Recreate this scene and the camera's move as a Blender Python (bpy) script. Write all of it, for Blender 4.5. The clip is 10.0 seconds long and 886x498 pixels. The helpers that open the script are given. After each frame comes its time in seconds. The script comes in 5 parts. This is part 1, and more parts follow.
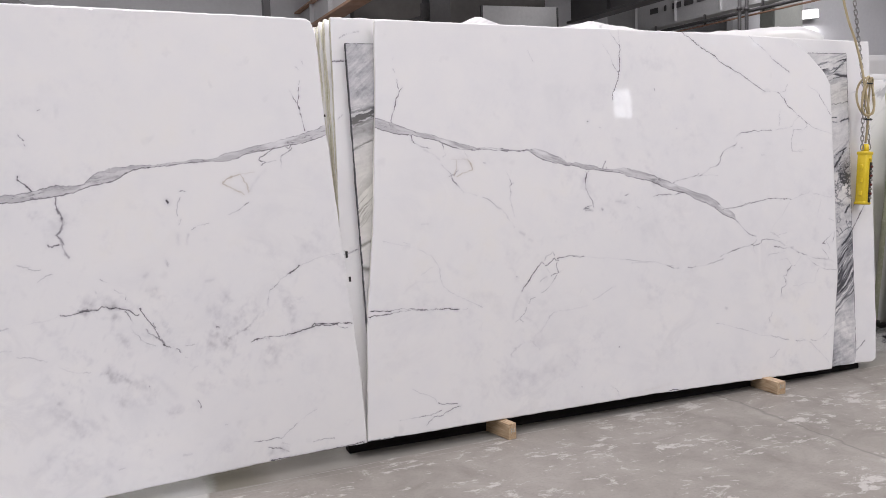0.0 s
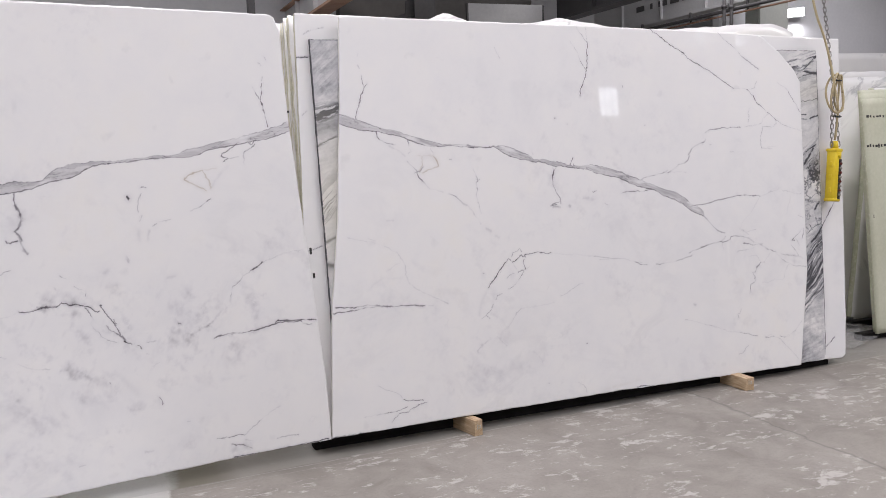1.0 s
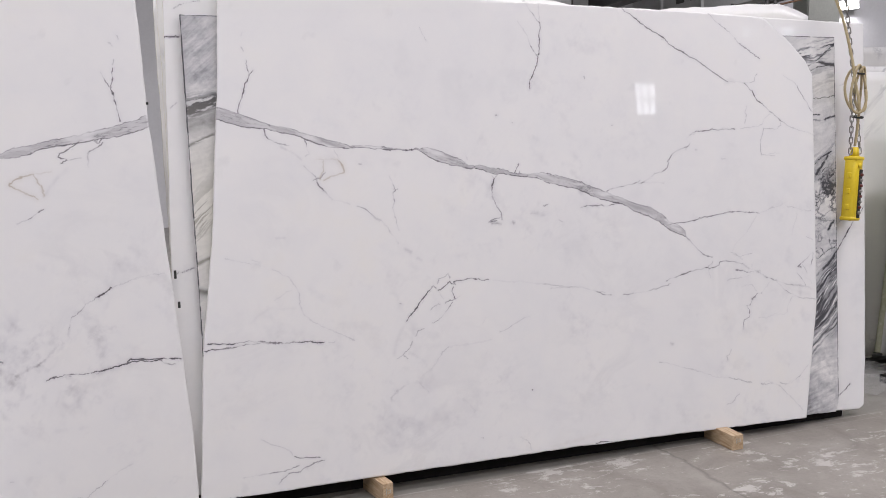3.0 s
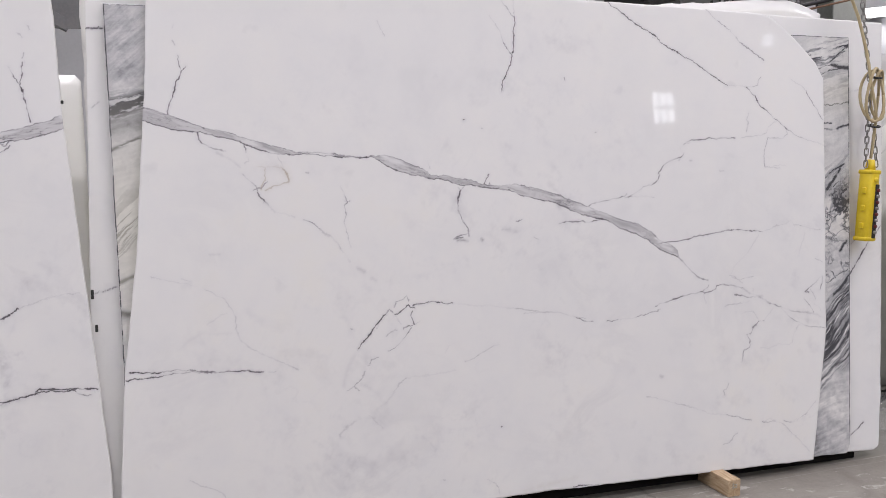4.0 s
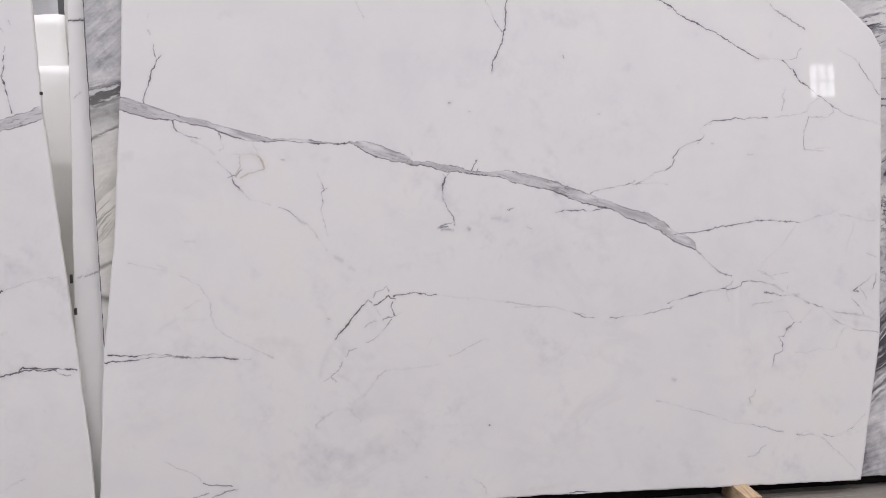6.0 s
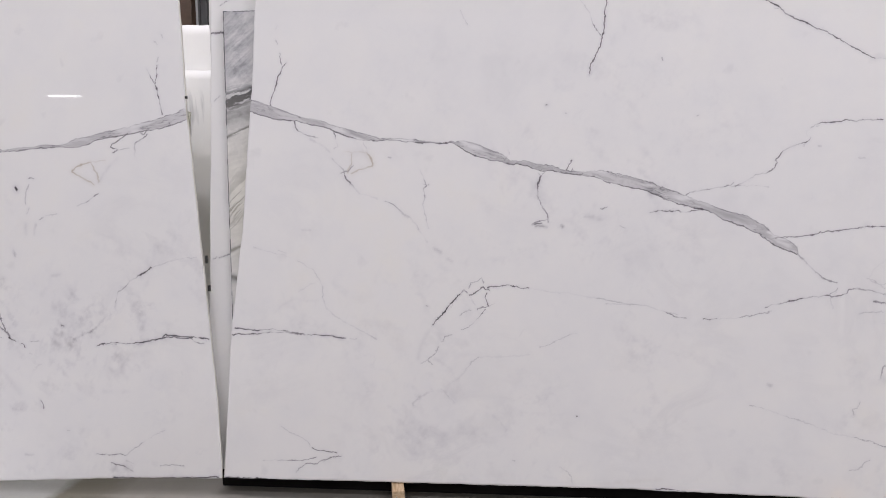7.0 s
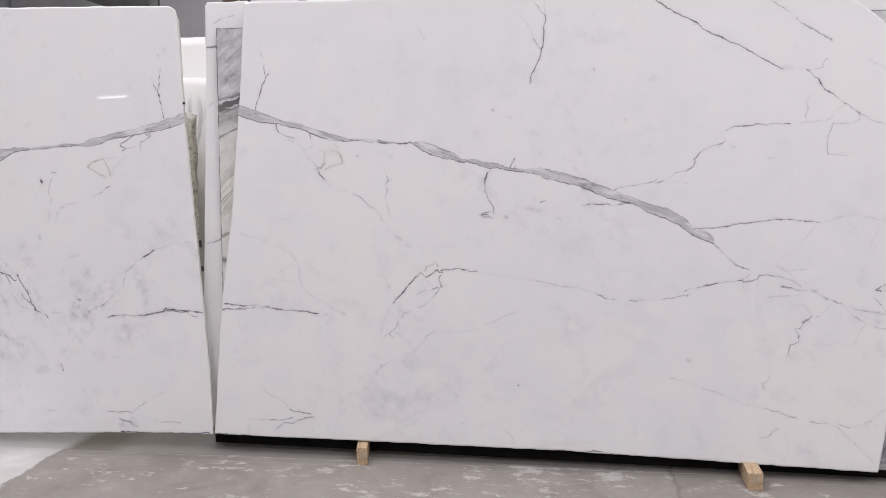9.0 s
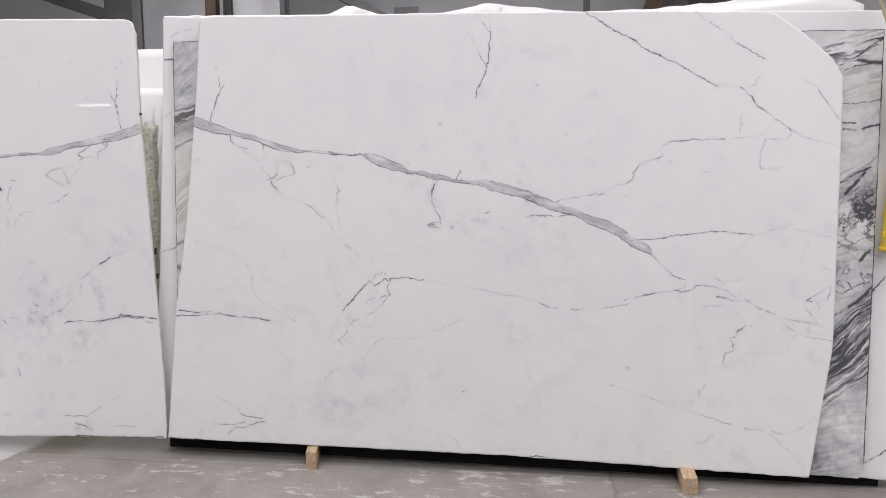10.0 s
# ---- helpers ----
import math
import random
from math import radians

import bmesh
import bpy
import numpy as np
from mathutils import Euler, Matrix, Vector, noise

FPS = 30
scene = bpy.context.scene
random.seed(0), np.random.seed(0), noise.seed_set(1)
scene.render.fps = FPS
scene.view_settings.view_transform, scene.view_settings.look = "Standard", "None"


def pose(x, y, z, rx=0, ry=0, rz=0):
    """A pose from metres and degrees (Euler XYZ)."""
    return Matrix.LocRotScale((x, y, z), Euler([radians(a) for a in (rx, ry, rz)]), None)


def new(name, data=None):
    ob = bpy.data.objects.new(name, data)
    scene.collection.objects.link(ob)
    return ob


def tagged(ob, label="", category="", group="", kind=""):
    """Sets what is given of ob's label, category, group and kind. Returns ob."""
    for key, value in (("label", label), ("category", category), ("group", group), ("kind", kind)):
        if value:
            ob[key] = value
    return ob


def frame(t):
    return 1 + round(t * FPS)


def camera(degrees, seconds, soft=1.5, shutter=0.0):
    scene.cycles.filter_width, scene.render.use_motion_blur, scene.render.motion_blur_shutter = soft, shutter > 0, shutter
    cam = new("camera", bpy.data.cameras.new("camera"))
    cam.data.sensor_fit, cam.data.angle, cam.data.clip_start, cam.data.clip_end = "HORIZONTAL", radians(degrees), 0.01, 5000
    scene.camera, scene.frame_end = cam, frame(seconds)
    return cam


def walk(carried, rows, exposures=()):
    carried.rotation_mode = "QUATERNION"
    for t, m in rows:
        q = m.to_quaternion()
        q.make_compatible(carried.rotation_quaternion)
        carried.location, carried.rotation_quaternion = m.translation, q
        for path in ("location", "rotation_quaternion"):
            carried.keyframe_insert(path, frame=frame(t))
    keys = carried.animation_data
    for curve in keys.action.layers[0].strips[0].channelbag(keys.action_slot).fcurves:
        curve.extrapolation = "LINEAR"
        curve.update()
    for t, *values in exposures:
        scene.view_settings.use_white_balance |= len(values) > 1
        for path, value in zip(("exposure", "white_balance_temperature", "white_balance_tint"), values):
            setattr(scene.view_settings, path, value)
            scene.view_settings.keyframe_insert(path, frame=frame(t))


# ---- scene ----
cam = camera(54.2, 10.0, soft=0.6)
METRES, EYE, TILT, LEAN, TURN = 4.0, 1.57, -2.5, -1.0, -21.2
ROWS = [
    (0.0, 0.0, 0.0, 0.0, -0.23, -4.11, 3.23),
    (0.5, 0.0139, -0.0024, -0.0014, -0.69, -4.11, 3.18),
    (1.0, 0.0361, -0.0002, -0.0044, -0.69, -4.25, 3.22),
    (1.5, 0.0556, 0.0369, -0.0048, -0.55, -4.93, 3.26),
    (2.0, 0.0926, 0.1079, 0.0028, -0.53, -4.93, 3.25),
    (2.5, 0.1434, 0.1628, 0.0066, 0.21, -4.91, 3.04),
    (2.7, 0.1671, 0.1857, 0.0062, 1.38, -4.69, 2.72),
    (3.8, 0.2507, 0.3043, 0.0053, 4.11, -4.02, 1.58),
    (4.0, 0.2583, 0.3272, 0.0073, 4.3, -3.84, 1.59),
    (4.5, 0.2898, 0.3658, 0.0085, 5.83, -4.07, 2.12),
    (5.0, 0.3365, 0.4039, 0.0064, 8.83, -4.02, 2.14),
    (5.2, 0.3574, 0.4096, 0.0065, 9.18, -3.98, 2.08),
    (6.3, 0.4650, 0.3870, 0.0094, 19.52, -5.04, 1.55),
    (6.5, 0.4864, 0.3845, 0.0092, 22.55, -5.01, 1.46),
    (7.0, 0.5464, 0.3864, 0.0133, 28.3, -5.11, 0.76),
    (7.5, 0.5935, 0.3711, 0.0178, 30.16, -5.72, 0.61),
    (8.0, 0.6346, 0.336, 0.0143, 33.21, -6.62, 1.32),
    (8.5, 0.6624, 0.3207, 0.0176, 33.28, -6.61, 1.36),
    (9.0, 0.704, 0.3312, 0.0104, 31.87, -5.18, 0.48),
    (9.5, 0.7411, 0.3356, 0.0129, 31.17, -4.55, 0.07),
    (10.0, 0.7627, 0.3348, 0.011, 31.28, -4.48, 0.03),
]
EXPOSURES = [(0.0, -0.05, 6350, 14.5), (2.0, -0.05, 6350, 14.5), (5.0, -0.15, 6350, 14.5), (8.0, -0.15, 6350, 14.5), (8.5, -0.11, 6350, 14.5), (10.0, -0.09, 6350, 14.5)]
walk(cam, [(t, pose(0, 0, EYE, TILT, LEAN, TURN) @ pose(METRES * x, METRES * y, METRES * z, 90 + pitch, roll, yaw)) for t, x, y, z, yaw, pitch, roll in ROWS], exposures=EXPOSURES)

# ---- world, sun, lamps ----
world = bpy.data.worlds.new("world")
scene.world = world
world.use_nodes = True
wn = world.node_tree.nodes
sky = wn.new("ShaderNodeTexSky")
sky.sky_type = "NISHITA"
sky.sun_disc = False
sky.sun_elevation, sky.sun_rotation = radians(40), radians(160)
world.node_tree.links.new(sky.outputs[0], wn["Background"].inputs[0])
wn["Background"].inputs[1].default_value = 0.12

LAMP_POWER = 105.0


def area_lamp(name, m, sx, sy, watts, colour=(1.0, 0.975, 0.97)):
    data = bpy.data.lights.new(name, "AREA")
    data.shape, data.size, data.size_y, data.energy, data.color = "RECTANGLE", sx, sy, watts, colour
    ob = new(name, data)
    ob.matrix_world = m
    return ob


# ---- materials ----
def mat(name, base=(0.8, 0.8, 0.8), rough=0.5, metal=0.0):
    m = bpy.data.materials.new(name)
    m.use_nodes = True
    p = m.node_tree.nodes["Principled BSDF"]
    p.inputs["Base Color"].default_value = (*base, 1)
    p.inputs["Roughness"].default_value = rough
    p.inputs["Metallic"].default_value = metal
    return m


class Tree:
    """Short hand for building node trees."""

    def __init__(self, m):
        self.m, self.t = m, m.node_tree
        self.p = self.t.nodes["Principled BSDF"]

    def node(self, kind, **kw):
        n = self.t.nodes.new("ShaderNode" + kind)
        for k, v in kw.items():
            n.inputs[k].default_value = v
        return n

    def link(self, a, b):
        self.t.links.new(a, b)

    def coords(self, kind="Object", scale=(1, 1, 1), rot=(0, 0, 0)):
        c = self.node("TexCoord")
        mp = self.node("Mapping", Scale=scale, Rotation=rot)
        self.link(c.outputs[kind], mp.inputs[0])
        return mp.outputs[0]

    def noise(self, vec, scale, detail=4.0, rough=0.55, distort=0.0):
        n = self.node("TexNoise", Scale=scale, Detail=detail, Roughness=rough, Distortion=distort)
        self.link(vec, n.inputs["Vector"])
        return n.outputs["Fac"]

    def ramp(self, fac, stops):
        r = self.node("ValToRGB")
        e = r.color_ramp.elements
        while len(e) < len(stops):
            e.new(0.5)
        for el, (pos, col) in zip(e, stops):
            el.position = pos
            el.color = (*col, 1) if len(col) == 3 else col
        self.link(fac, r.inputs[0])
        return r.outputs[0]

    def math(self, op, a, b=None, clamp=False):
        n = self.node("Math")
        n.operation, n.use_clamp = op, clamp
        for i, v in enumerate((a, b)):
            if v is None:
                continue
            if isinstance(v, (int, float)):
                n.inputs[i].default_value = v
            else:
                self.link(v, n.inputs[i])
        return n.outputs[0]

    def mix(self, fac, a, b, mode="MIX"):
        n = self.node("MixRGB")
        n.blend_type = mode
        for i, v in enumerate((fac, a, b)):
            if isinstance(v, (int, float)):
                n.inputs[i].default_value = v
            elif isinstance(v, tuple):
                n.inputs[i].default_value = (*v, 1)
            else:
                self.link(v, n.inputs[i])
        return n.outputs[0]

    def bump(self, height, strength, distance=0.01):
        b = self.node("Bump", Strength=strength, Distance=distance)
        self.link(height, b.inputs["Height"])
        self.link(b.outputs[0], self.p.inputs["Normal"])

    def base(self, col):
        self.link(col, self.p.inputs["Base Color"])

    def rough(self, val):
        self.link(val, self.p.inputs["Roughness"])


def worn(name, a, b, rough=0.6, scale=3.0, fine=40.0, bump=0.15, metal=0.0, dist=0.004):
    """Two shades of one surface, mottled at two scales, with fine relief."""
    m = mat(name, a, rough, metal)
    t = Tree(m)
    v = t.coords()
    big, small = t.noise(v, scale, 5), t.noise(v, fine, 6, 0.65)
    f = t.math("ADD", t.math("MULTIPLY", big, 0.65), t.math("MULTIPLY", small, 0.35))
    t.base(t.ramp(f, [(0.35, a), (0.65, b)]))
    t.rough(t.math("ADD", t.math("MULTIPLY", small, 0.25), rough - 0.12))
    t.bump(small, bump, dist)
    return m


def veined_marble():
    """Polished white marble: the vein, warm and cloud layers come from the slab's stone attribute."""
    m = mat("polished_white_marble", (0.8, 0.8, 0.8), 0.07)
    t = Tree(m)
    a = t.node("Attribute")
    a.attribute_name = "stone"
    s = t.node("SeparateColor")
    t.link(a.outputs["Color"], s.inputs[0])
    vein, warm, cloud = s.outputs[0], s.outputs[1], s.outputs[2]
    v = t.coords()
    fine = t.noise(v, 55.0, 6, 0.7)
    base = t.ramp(cloud, [(0.15, (0.70, 0.70, 0.715)), (0.45, (0.765, 0.762, 0.77)), (0.7, (0.79, 0.783, 0.78)), (0.95, (0.80, 0.785, 0.76))])
    base = t.mix(t.math("MULTIPLY", fine, 0.09), base, (0.62, 0.62, 0.65))
    # hazy grey network and soft blots, in patches
    net = t.noise(t.coords(scale=(1.0, 1.0, 1.35)), 2.6, 5, 0.6, 0.9)
    net = t.math("SUBTRACT", 1.0, t.math("MULTIPLY", t.math("ABSOLUTE", t.math("SUBTRACT", net, 0.5)), 12.0), True)
    gate = t.ramp(t.noise(v, 1.7, 3), [(0.46, (0, 0, 0)), (0.66, (1, 1, 1))])
    sz = t.node("SeparateXYZ")
    t.link(v, sz.inputs[0])
    low = t.ramp(t.math("MULTIPLY", sz.outputs[2], 0.5, True), [(0.48, (1, 1, 1)), (0.75, (0.2, 0.2, 0.2))])
    gate = t.math("MULTIPLY", gate, low)
    base = t.mix(t.math("MULTIPLY", t.math("MULTIPLY", net, gate), 0.19), base, (0.50, 0.50, 0.535))
    blot = t.ramp(t.noise(v, 9.0, 3, 0.5, 0.3), [(0.66, (0, 0, 0)), (0.76, (1, 1, 1))])
    base = t.mix(t.math("MULTIPLY", blot, 0.16), base, (0.47, 0.47, 0.50))
    grey = t.ramp(vein, [(0.0, (0.60, 0.60, 0.645)), (0.35, (0.40, 0.39, 0.42)), (0.8, (0.16, 0.15, 0.165)), (1.0, (0.09, 0.085, 0.095))])
    base = t.mix(t.math("MULTIPLY", vein, 1.75, True), base, grey)
    base = t.mix(warm, base, (0.47, 0.395, 0.29))
    t.base(base)
    t.rough(t.math("ADD", t.math("MULTIPLY", fine, 0.02), 0.005))
    t.bump(t.noise(v, 1.3, 1), 0.03, 0.02)
    return m


def grey_marble():
    m = mat("grey_streaked_marble", (0.5, 0.5, 0.5), 0.15)
    t = Tree(m)
    a = t.node("Attribute")
    a.attribute_name = "stone"
    s = t.node("SeparateColor")
    t.link(a.outputs["Color"], s.inputs[0])
    v = t.coords()
    fine = t.noise(v, 60.0, 6, 0.7)
    f = t.math("ADD", s.outputs[0], t.math("MULTIPLY", t.math("SUBTRACT", fine, 0.5), 0.25), True)
    base = t.ramp(f, [(0.0, (0.74, 0.73, 0.72)), (0.4, (0.45, 0.45, 0.47)), (1.0, (0.07, 0.07, 0.08))])
    t.base(t.mix(s.outputs[1], base, (0.66, 0.64, 0.55)))
    return m


def plain_marble():
    """White marble of the slabs that stand behind, with sparse grey veins and cloud."""
    m = mat("white_marble_behind", (0.78, 0.78, 0.78), 0.2)
    t = Tree(m)
    v = t.coords()
    w = t.noise(v, 0.9, 6, 0.6, 1.2)
    line = t.math("SUBTRACT", 1.0, t.math("MULTIPLY", t.math("ABSOLUTE", t.math("SUBTRACT", w, 0.5)), 38.0), True)
    gate = t.ramp(t.noise(v, 1.3, 2), [(0.52, (0, 0, 0)), (0.62, (1, 1, 1))])
    cloud = t.ramp(t.noise(v, 2.2, 5), [(0.3, (0.72, 0.72, 0.73)), (0.7, (0.80, 0.79, 0.775))])
    t.base(t.mix(t.math("MULTIPLY", t.math("MULTIPLY", line, gate), 0.7), cloud, (0.34, 0.34, 0.37)))
    t.bump(t.noise(v, 30.0, 4), 0.04, 0.004)
    return m


def raw_edge(name, a, b, c):
    """Sawn or broken slab edge: streaked resin and stone."""
    m = mat(name, a, 0.45)
    t = Tree(m)
    v = t.coords(scale=(1, 1, 0.25))
    n1, n2 = t.noise(v, 14.0, 6, 0.65), t.noise(t.coords(), 45.0, 5, 0.7)
    t.base(t.mix(t.ramp(n2, [(0.48, (0, 0, 0)), (0.7, (1, 1, 1))]), t.ramp(n1, [(0.35, a), (0.62, b)]), c))
    t.bump(n2, 0.5, 0.006)
    return m


def concrete_floor():
    m = mat("worn_concrete", (0.25, 0.24, 0.23), 0.55)
    t = Tree(m)
    v = t.coords()
    sep = t.node("SeparateXYZ")
    t.link(v, sep.inputs[0])
    x, y = sep.outputs[0], sep.outputs[1]
    big, mid, fine = t.noise(v, 0.7, 6, 0.6), t.noise(v, 3.5, 7, 0.65, 0.6), t.noise(v, 60.0, 6, 0.7)
    f = t.math("ADD", t.math("MULTIPLY", big, 0.5), t.math("MULTIPLY", mid, 0.5))
    base = t.ramp(f, [(0.3, (0.165, 0.147, 0.130)), (0.5, (0.258, 0.236, 0.213)), (0.7, (0.335, 0.310, 0.285))])
    base = t.mix(t.ramp(fine, [(0.35, (1, 1, 1)), (0.5, (0, 0, 0))]), base, t.mix(0.18, base, (0.08, 0.075, 0.07)))
    # flaked pale coating in shreds along the slabs
    shred = t.noise(t.coords(scale=(1.0, 1.9, 1)), 9.0, 9, 0.75, 0.5)
    lane = t.math("SUBTRACT", 1.0, t.math("MULTIPLY", t.math("ABSOLUTE", t.math("SUBTRACT", y, 3.72)), 1.7), True)
    lane = t.math("MULTIPLY", lane, t.math("GREATER_THAN", x, 1.1))
    patch = t.noise(v, 2.3, 4, 0.6)
    th = t.math("SUBTRACT", 0.940, t.math("ADD", t.math("MULTIPLY", lane, 0.05), t.math("MULTIPLY", patch, 0.68)))
    flake = t.math("MULTIPLY", t.math("SUBTRACT", shred, th), 15.0, True)
    base = t.mix(t.math("MULTIPLY", flake, 0.72), base, (0.54, 0.52, 0.50))
    # pale painted bay with a ragged border
    edge = t.math("ADD", x, t.math("MULTIPLY", t.math("SUBTRACT", t.noise(v, 9.0, 6, 0.7), 0.5), 0.12))
    bay = t.math("MULTIPLY", t.math("SUBTRACT", 0.36, edge), 60.0, True)
    base = t.mix(t.math("MULTIPLY", bay, 0.9), base, t.ramp(mid, [(0.3, (0.50, 0.49, 0.475)), (0.7, (0.66, 0.65, 0.64))]))
    # older, darker bay beyond the scrape line, oil-stained, lightened for light under the slab
    deep = t.math("MULTIPLY", t.math("SUBTRACT", t.math("SUBTRACT", y, t.math("MULTIPLY", x, 0.045)), 4.055), 120.0, True)
    ex2 = t.math("ADD", x, t.math("MULTIPLY", t.math("SUBTRACT", t.noise(v, 8.0, 6, 0.7), 0.5), 0.10))
    old_lightened = t.ramp(t.math("MULTIPLY", t.math("ADD", ex2, 0.0), 0.8, True), [(0.0, (0.52, 0.52, 0.51)), (0.28, (0.50, 0.50, 0.485)), (0.33, (0.20, 0.185, 0.14)), (0.47, (0.23, 0.21, 0.17)), (0.55, (0.35, 0.33, 0.30)), (1.0, (0.25, 0.24, 0.22))])
    base = t.mix(t.math("MULTIPLY", deep, 0.85), base, t.mix(t.math("MULTIPLY", fine, 0.35), old_lightened, (0.15, 0.145, 0.135)))
    # chalk-like scrape lines beside the slabs
    wob = t.math("MULTIPLY", t.math("SUBTRACT", t.noise(v, 2.0, 3), 0.5), 0.03)
    yy = t.math("SUBTRACT", t.math("ADD", y, wob), t.math("MULTIPLY", x, 0.045))
    for c0, wd, s0 in ((4.045, 0.006, 0.55), (3.985, 0.004, 0.35)):
        ln = t.math("SUBTRACT", 1.0, t.math("DIVIDE", t.math("ABSOLUTE", t.math("SUBTRACT", yy, c0)), wd), True)
        ln = t.math("MULTIPLY", ln, t.ramp(t.noise(v, 5.0, 4), [(0.38, (0, 0, 0)), (0.55, (1, 1, 1))]))
        base = t.mix(t.math("MULTIPLY", ln, s0), base, (0.5, 0.49, 0.47))
    # control joint
    jw = t.math("ADD", x, t.math("MULTIPLY", t.math("SUBTRACT", t.noise(v, 6.0, 5), 0.5), 0.09))
    jn = t.math("SUBTRACT", 1.0, t.math("DIVIDE", t.math("ABSOLUTE", t.math("SUBTRACT", jw, 3.42)), t.math("ADD", 0.004, t.math("MULTIPLY", t.noise(v, 4.0, 4), 0.022))), True)
    lip = t.math("SUBTRACT", 1.0, t.math("DIVIDE", t.math("ABSOLUTE", t.math("SUBTRACT", jw, 3.385)), 0.05), True)
    base = t.mix(t.math("MULTIPLY", t.math("MULTIPLY", lip, shred), 0.55), base, (0.36, 0.34, 0.315))
    base = t.mix(t.math("MULTIPLY", jn, 0.52), base, (0.09, 0.085, 0.08))
    t.base(base)
    t.rough(t.math("SUBTRACT", 0.62, t.math("MULTIPLY", mid, 0.3)))
    t.bump(t.math("SUBTRACT", t.math("ADD", t.math("MULTIPLY", fine, 0.3), t.math("MULTIPLY", flake, 0.35)), t.math("MULTIPLY", jn, 1.2)), 0.25, 0.004)
    return m


def softwood():
    m = mat("sawn_softwood", (0.5, 0.36, 0.22), 0.7)
    t = Tree(m)
    v = t.coords(scale=(1, 0.12, 1))
    ring = t.noise(v, 45.0, 4, 0.6, 1.5)
    t.base(t.mix(t.math("MULTIPLY", t.noise(t.coords(), 9.0, 5), 0.35), t.ramp(ring, [(0.35, (0.36, 0.24, 0.13)), (0.65, (0.60, 0.46, 0.31))]), (0.30, 0.22, 0.15)))
    t.bump(ring, 0.3, 0.003)
    return m


M_MARBLE, M_GREY, M_PLAIN = veined_marble(), grey_marble(), plain_marble()
M_EDGE_CREAM = raw_edge("cream_resin_edge", (0.58, 0.55, 0.40), (0.74, 0.72, 0.61), (0.46, 0.43, 0.27))
M_EDGE_OLIVE = raw_edge("olive_resin_edge", (0.42, 0.40, 0.25), (0.66, 0.63, 0.46), (0.34, 0.31, 0.18))
M_EDGE_DARK = raw_edge("dark_stained_edge", (0.20, 0.19, 0.15), (0.48, 0.46, 0.38), (0.64, 0.62, 0.56))
M_MOTTLED = raw_edge("mottled_stone", (0.42, 0.40, 0.33), (0.72, 0.71, 0.66), (0.16, 0.15, 0.12))
M_EDGE_WHITE = worn("white_sawn_edge", (0.76, 0.75, 0.70), (0.84, 0.83, 0.79), 0.4, 6.0, 60.0, 0.3)
M_EDGE_GREEN = raw_edge("green_resin_edge", (0.40, 0.41, 0.28), (0.52, 0.53, 0.40), (0.60, 0.60, 0.50))
M_BROKEN = worn("broken_white_stone", (0.70, 0.69, 0.67), (0.84, 0.83, 0.82), 0.6, 9.0, 50.0, 0.6, 0, 0.01)
M_BORDER = mat("dark_saw_kerf", (0.05, 0.05, 0.055), 0.6)
M_GREENBACK = worn("green_resin_back", (0.44, 0.45, 0.34), (0.55, 0.555, 0.45), 0.6, 2.5, 40.0, 0.2)
M_FLOOR, M_WOOD = concrete_floor(), softwood()
M_WALL = worn("grey_painted_wall", (0.36, 0.36, 0.37), (0.46, 0.46, 0.47), 0.7, 0.5, 12.0, 0.1)
M_WALL_PALE = worn("pale_painted_wall", (0.58, 0.58, 0.60), (0.68, 0.68, 0.70), 0.7, 0.6, 14.0, 0.1)
M_STEEL_DARK = worn("dark_painted_steel", (0.055, 0.055, 0.06), (0.11, 0.105, 0.105), 0.5, 1.2, 20.0, 0.1)
M_STEEL_PALE = worn("pale_painted_steel", (0.46, 0.46, 0.47), (0.58, 0.58, 0.58), 0.5, 1.0, 18.0, 0.1)
M_STEEL_OLIVE = worn("grey_green_steel", (0.30, 0.31, 0.29), (0.40, 0.41, 0.38), 0.5, 1.0, 18.0, 0.1)
M_RUST = worn("orange_primed_steel", (0.30, 0.16, 0.10), (0.42, 0.27, 0.19), 0.6, 3.0, 25.0, 0.2)
M_TIMBER = worn("dark_brown_timber", (0.05, 0.03, 0.02), (0.10, 0.06, 0.04), 0.6, 2.0, 25.0, 0.2)
M_CEIL = worn("dark_ceiling_deck", (0.10, 0.095, 0.09), (0.16, 0.15, 0.145), 0.8, 0.5, 10.0, 0.1)
M_YELLOW = worn("yellow_plastic", (0.62, 0.45, 0.015), (0.74, 0.56, 0.03), 0.38, 8.0, 70.0, 0.08)
M_BLACK = mat("black_rubber", (0.02, 0.02, 0.02), 0.45)
# near black with little specular: under-slab shade put into the colour
M_SHADED_BASE = worn("shade_black_base", (0.008, 0.008, 0.008), (0.02, 0.019, 0.018), 0.7, 4.0, 40.0, 0.2)
M_SHADED_BASE.node_tree.nodes["Principled BSDF"].inputs["Specular IOR Level"].default_value = 0.08
M_RED = mat("dark_red_button", (0.12, 0.02, 0.02), 0.4)
M_CABLE = worn("tan_cable_sheath", (0.36, 0.29, 0.16), (0.50, 0.42, 0.26), 0.55, 12.0, 80.0, 0.1)
M_CHAIN = worn("galvanised_chain", (0.22, 0.21, 0.20), (0.42, 0.41, 0.40), 0.35, 20.0, 90.0, 0.1, 0.9)
M_INK = mat("black_ink", (0.03, 0.03, 0.03), 0.6)


def film_plastic():
    m = mat("clear_plastic_film", (0.55, 0.55, 0.55), 0.1)
    t = Tree(m)
    t.p.inputs["Alpha"].default_value = 0.25
    t.bump(t.noise(t.coords(), 25.0, 4), 0.6, 0.02)
    return m


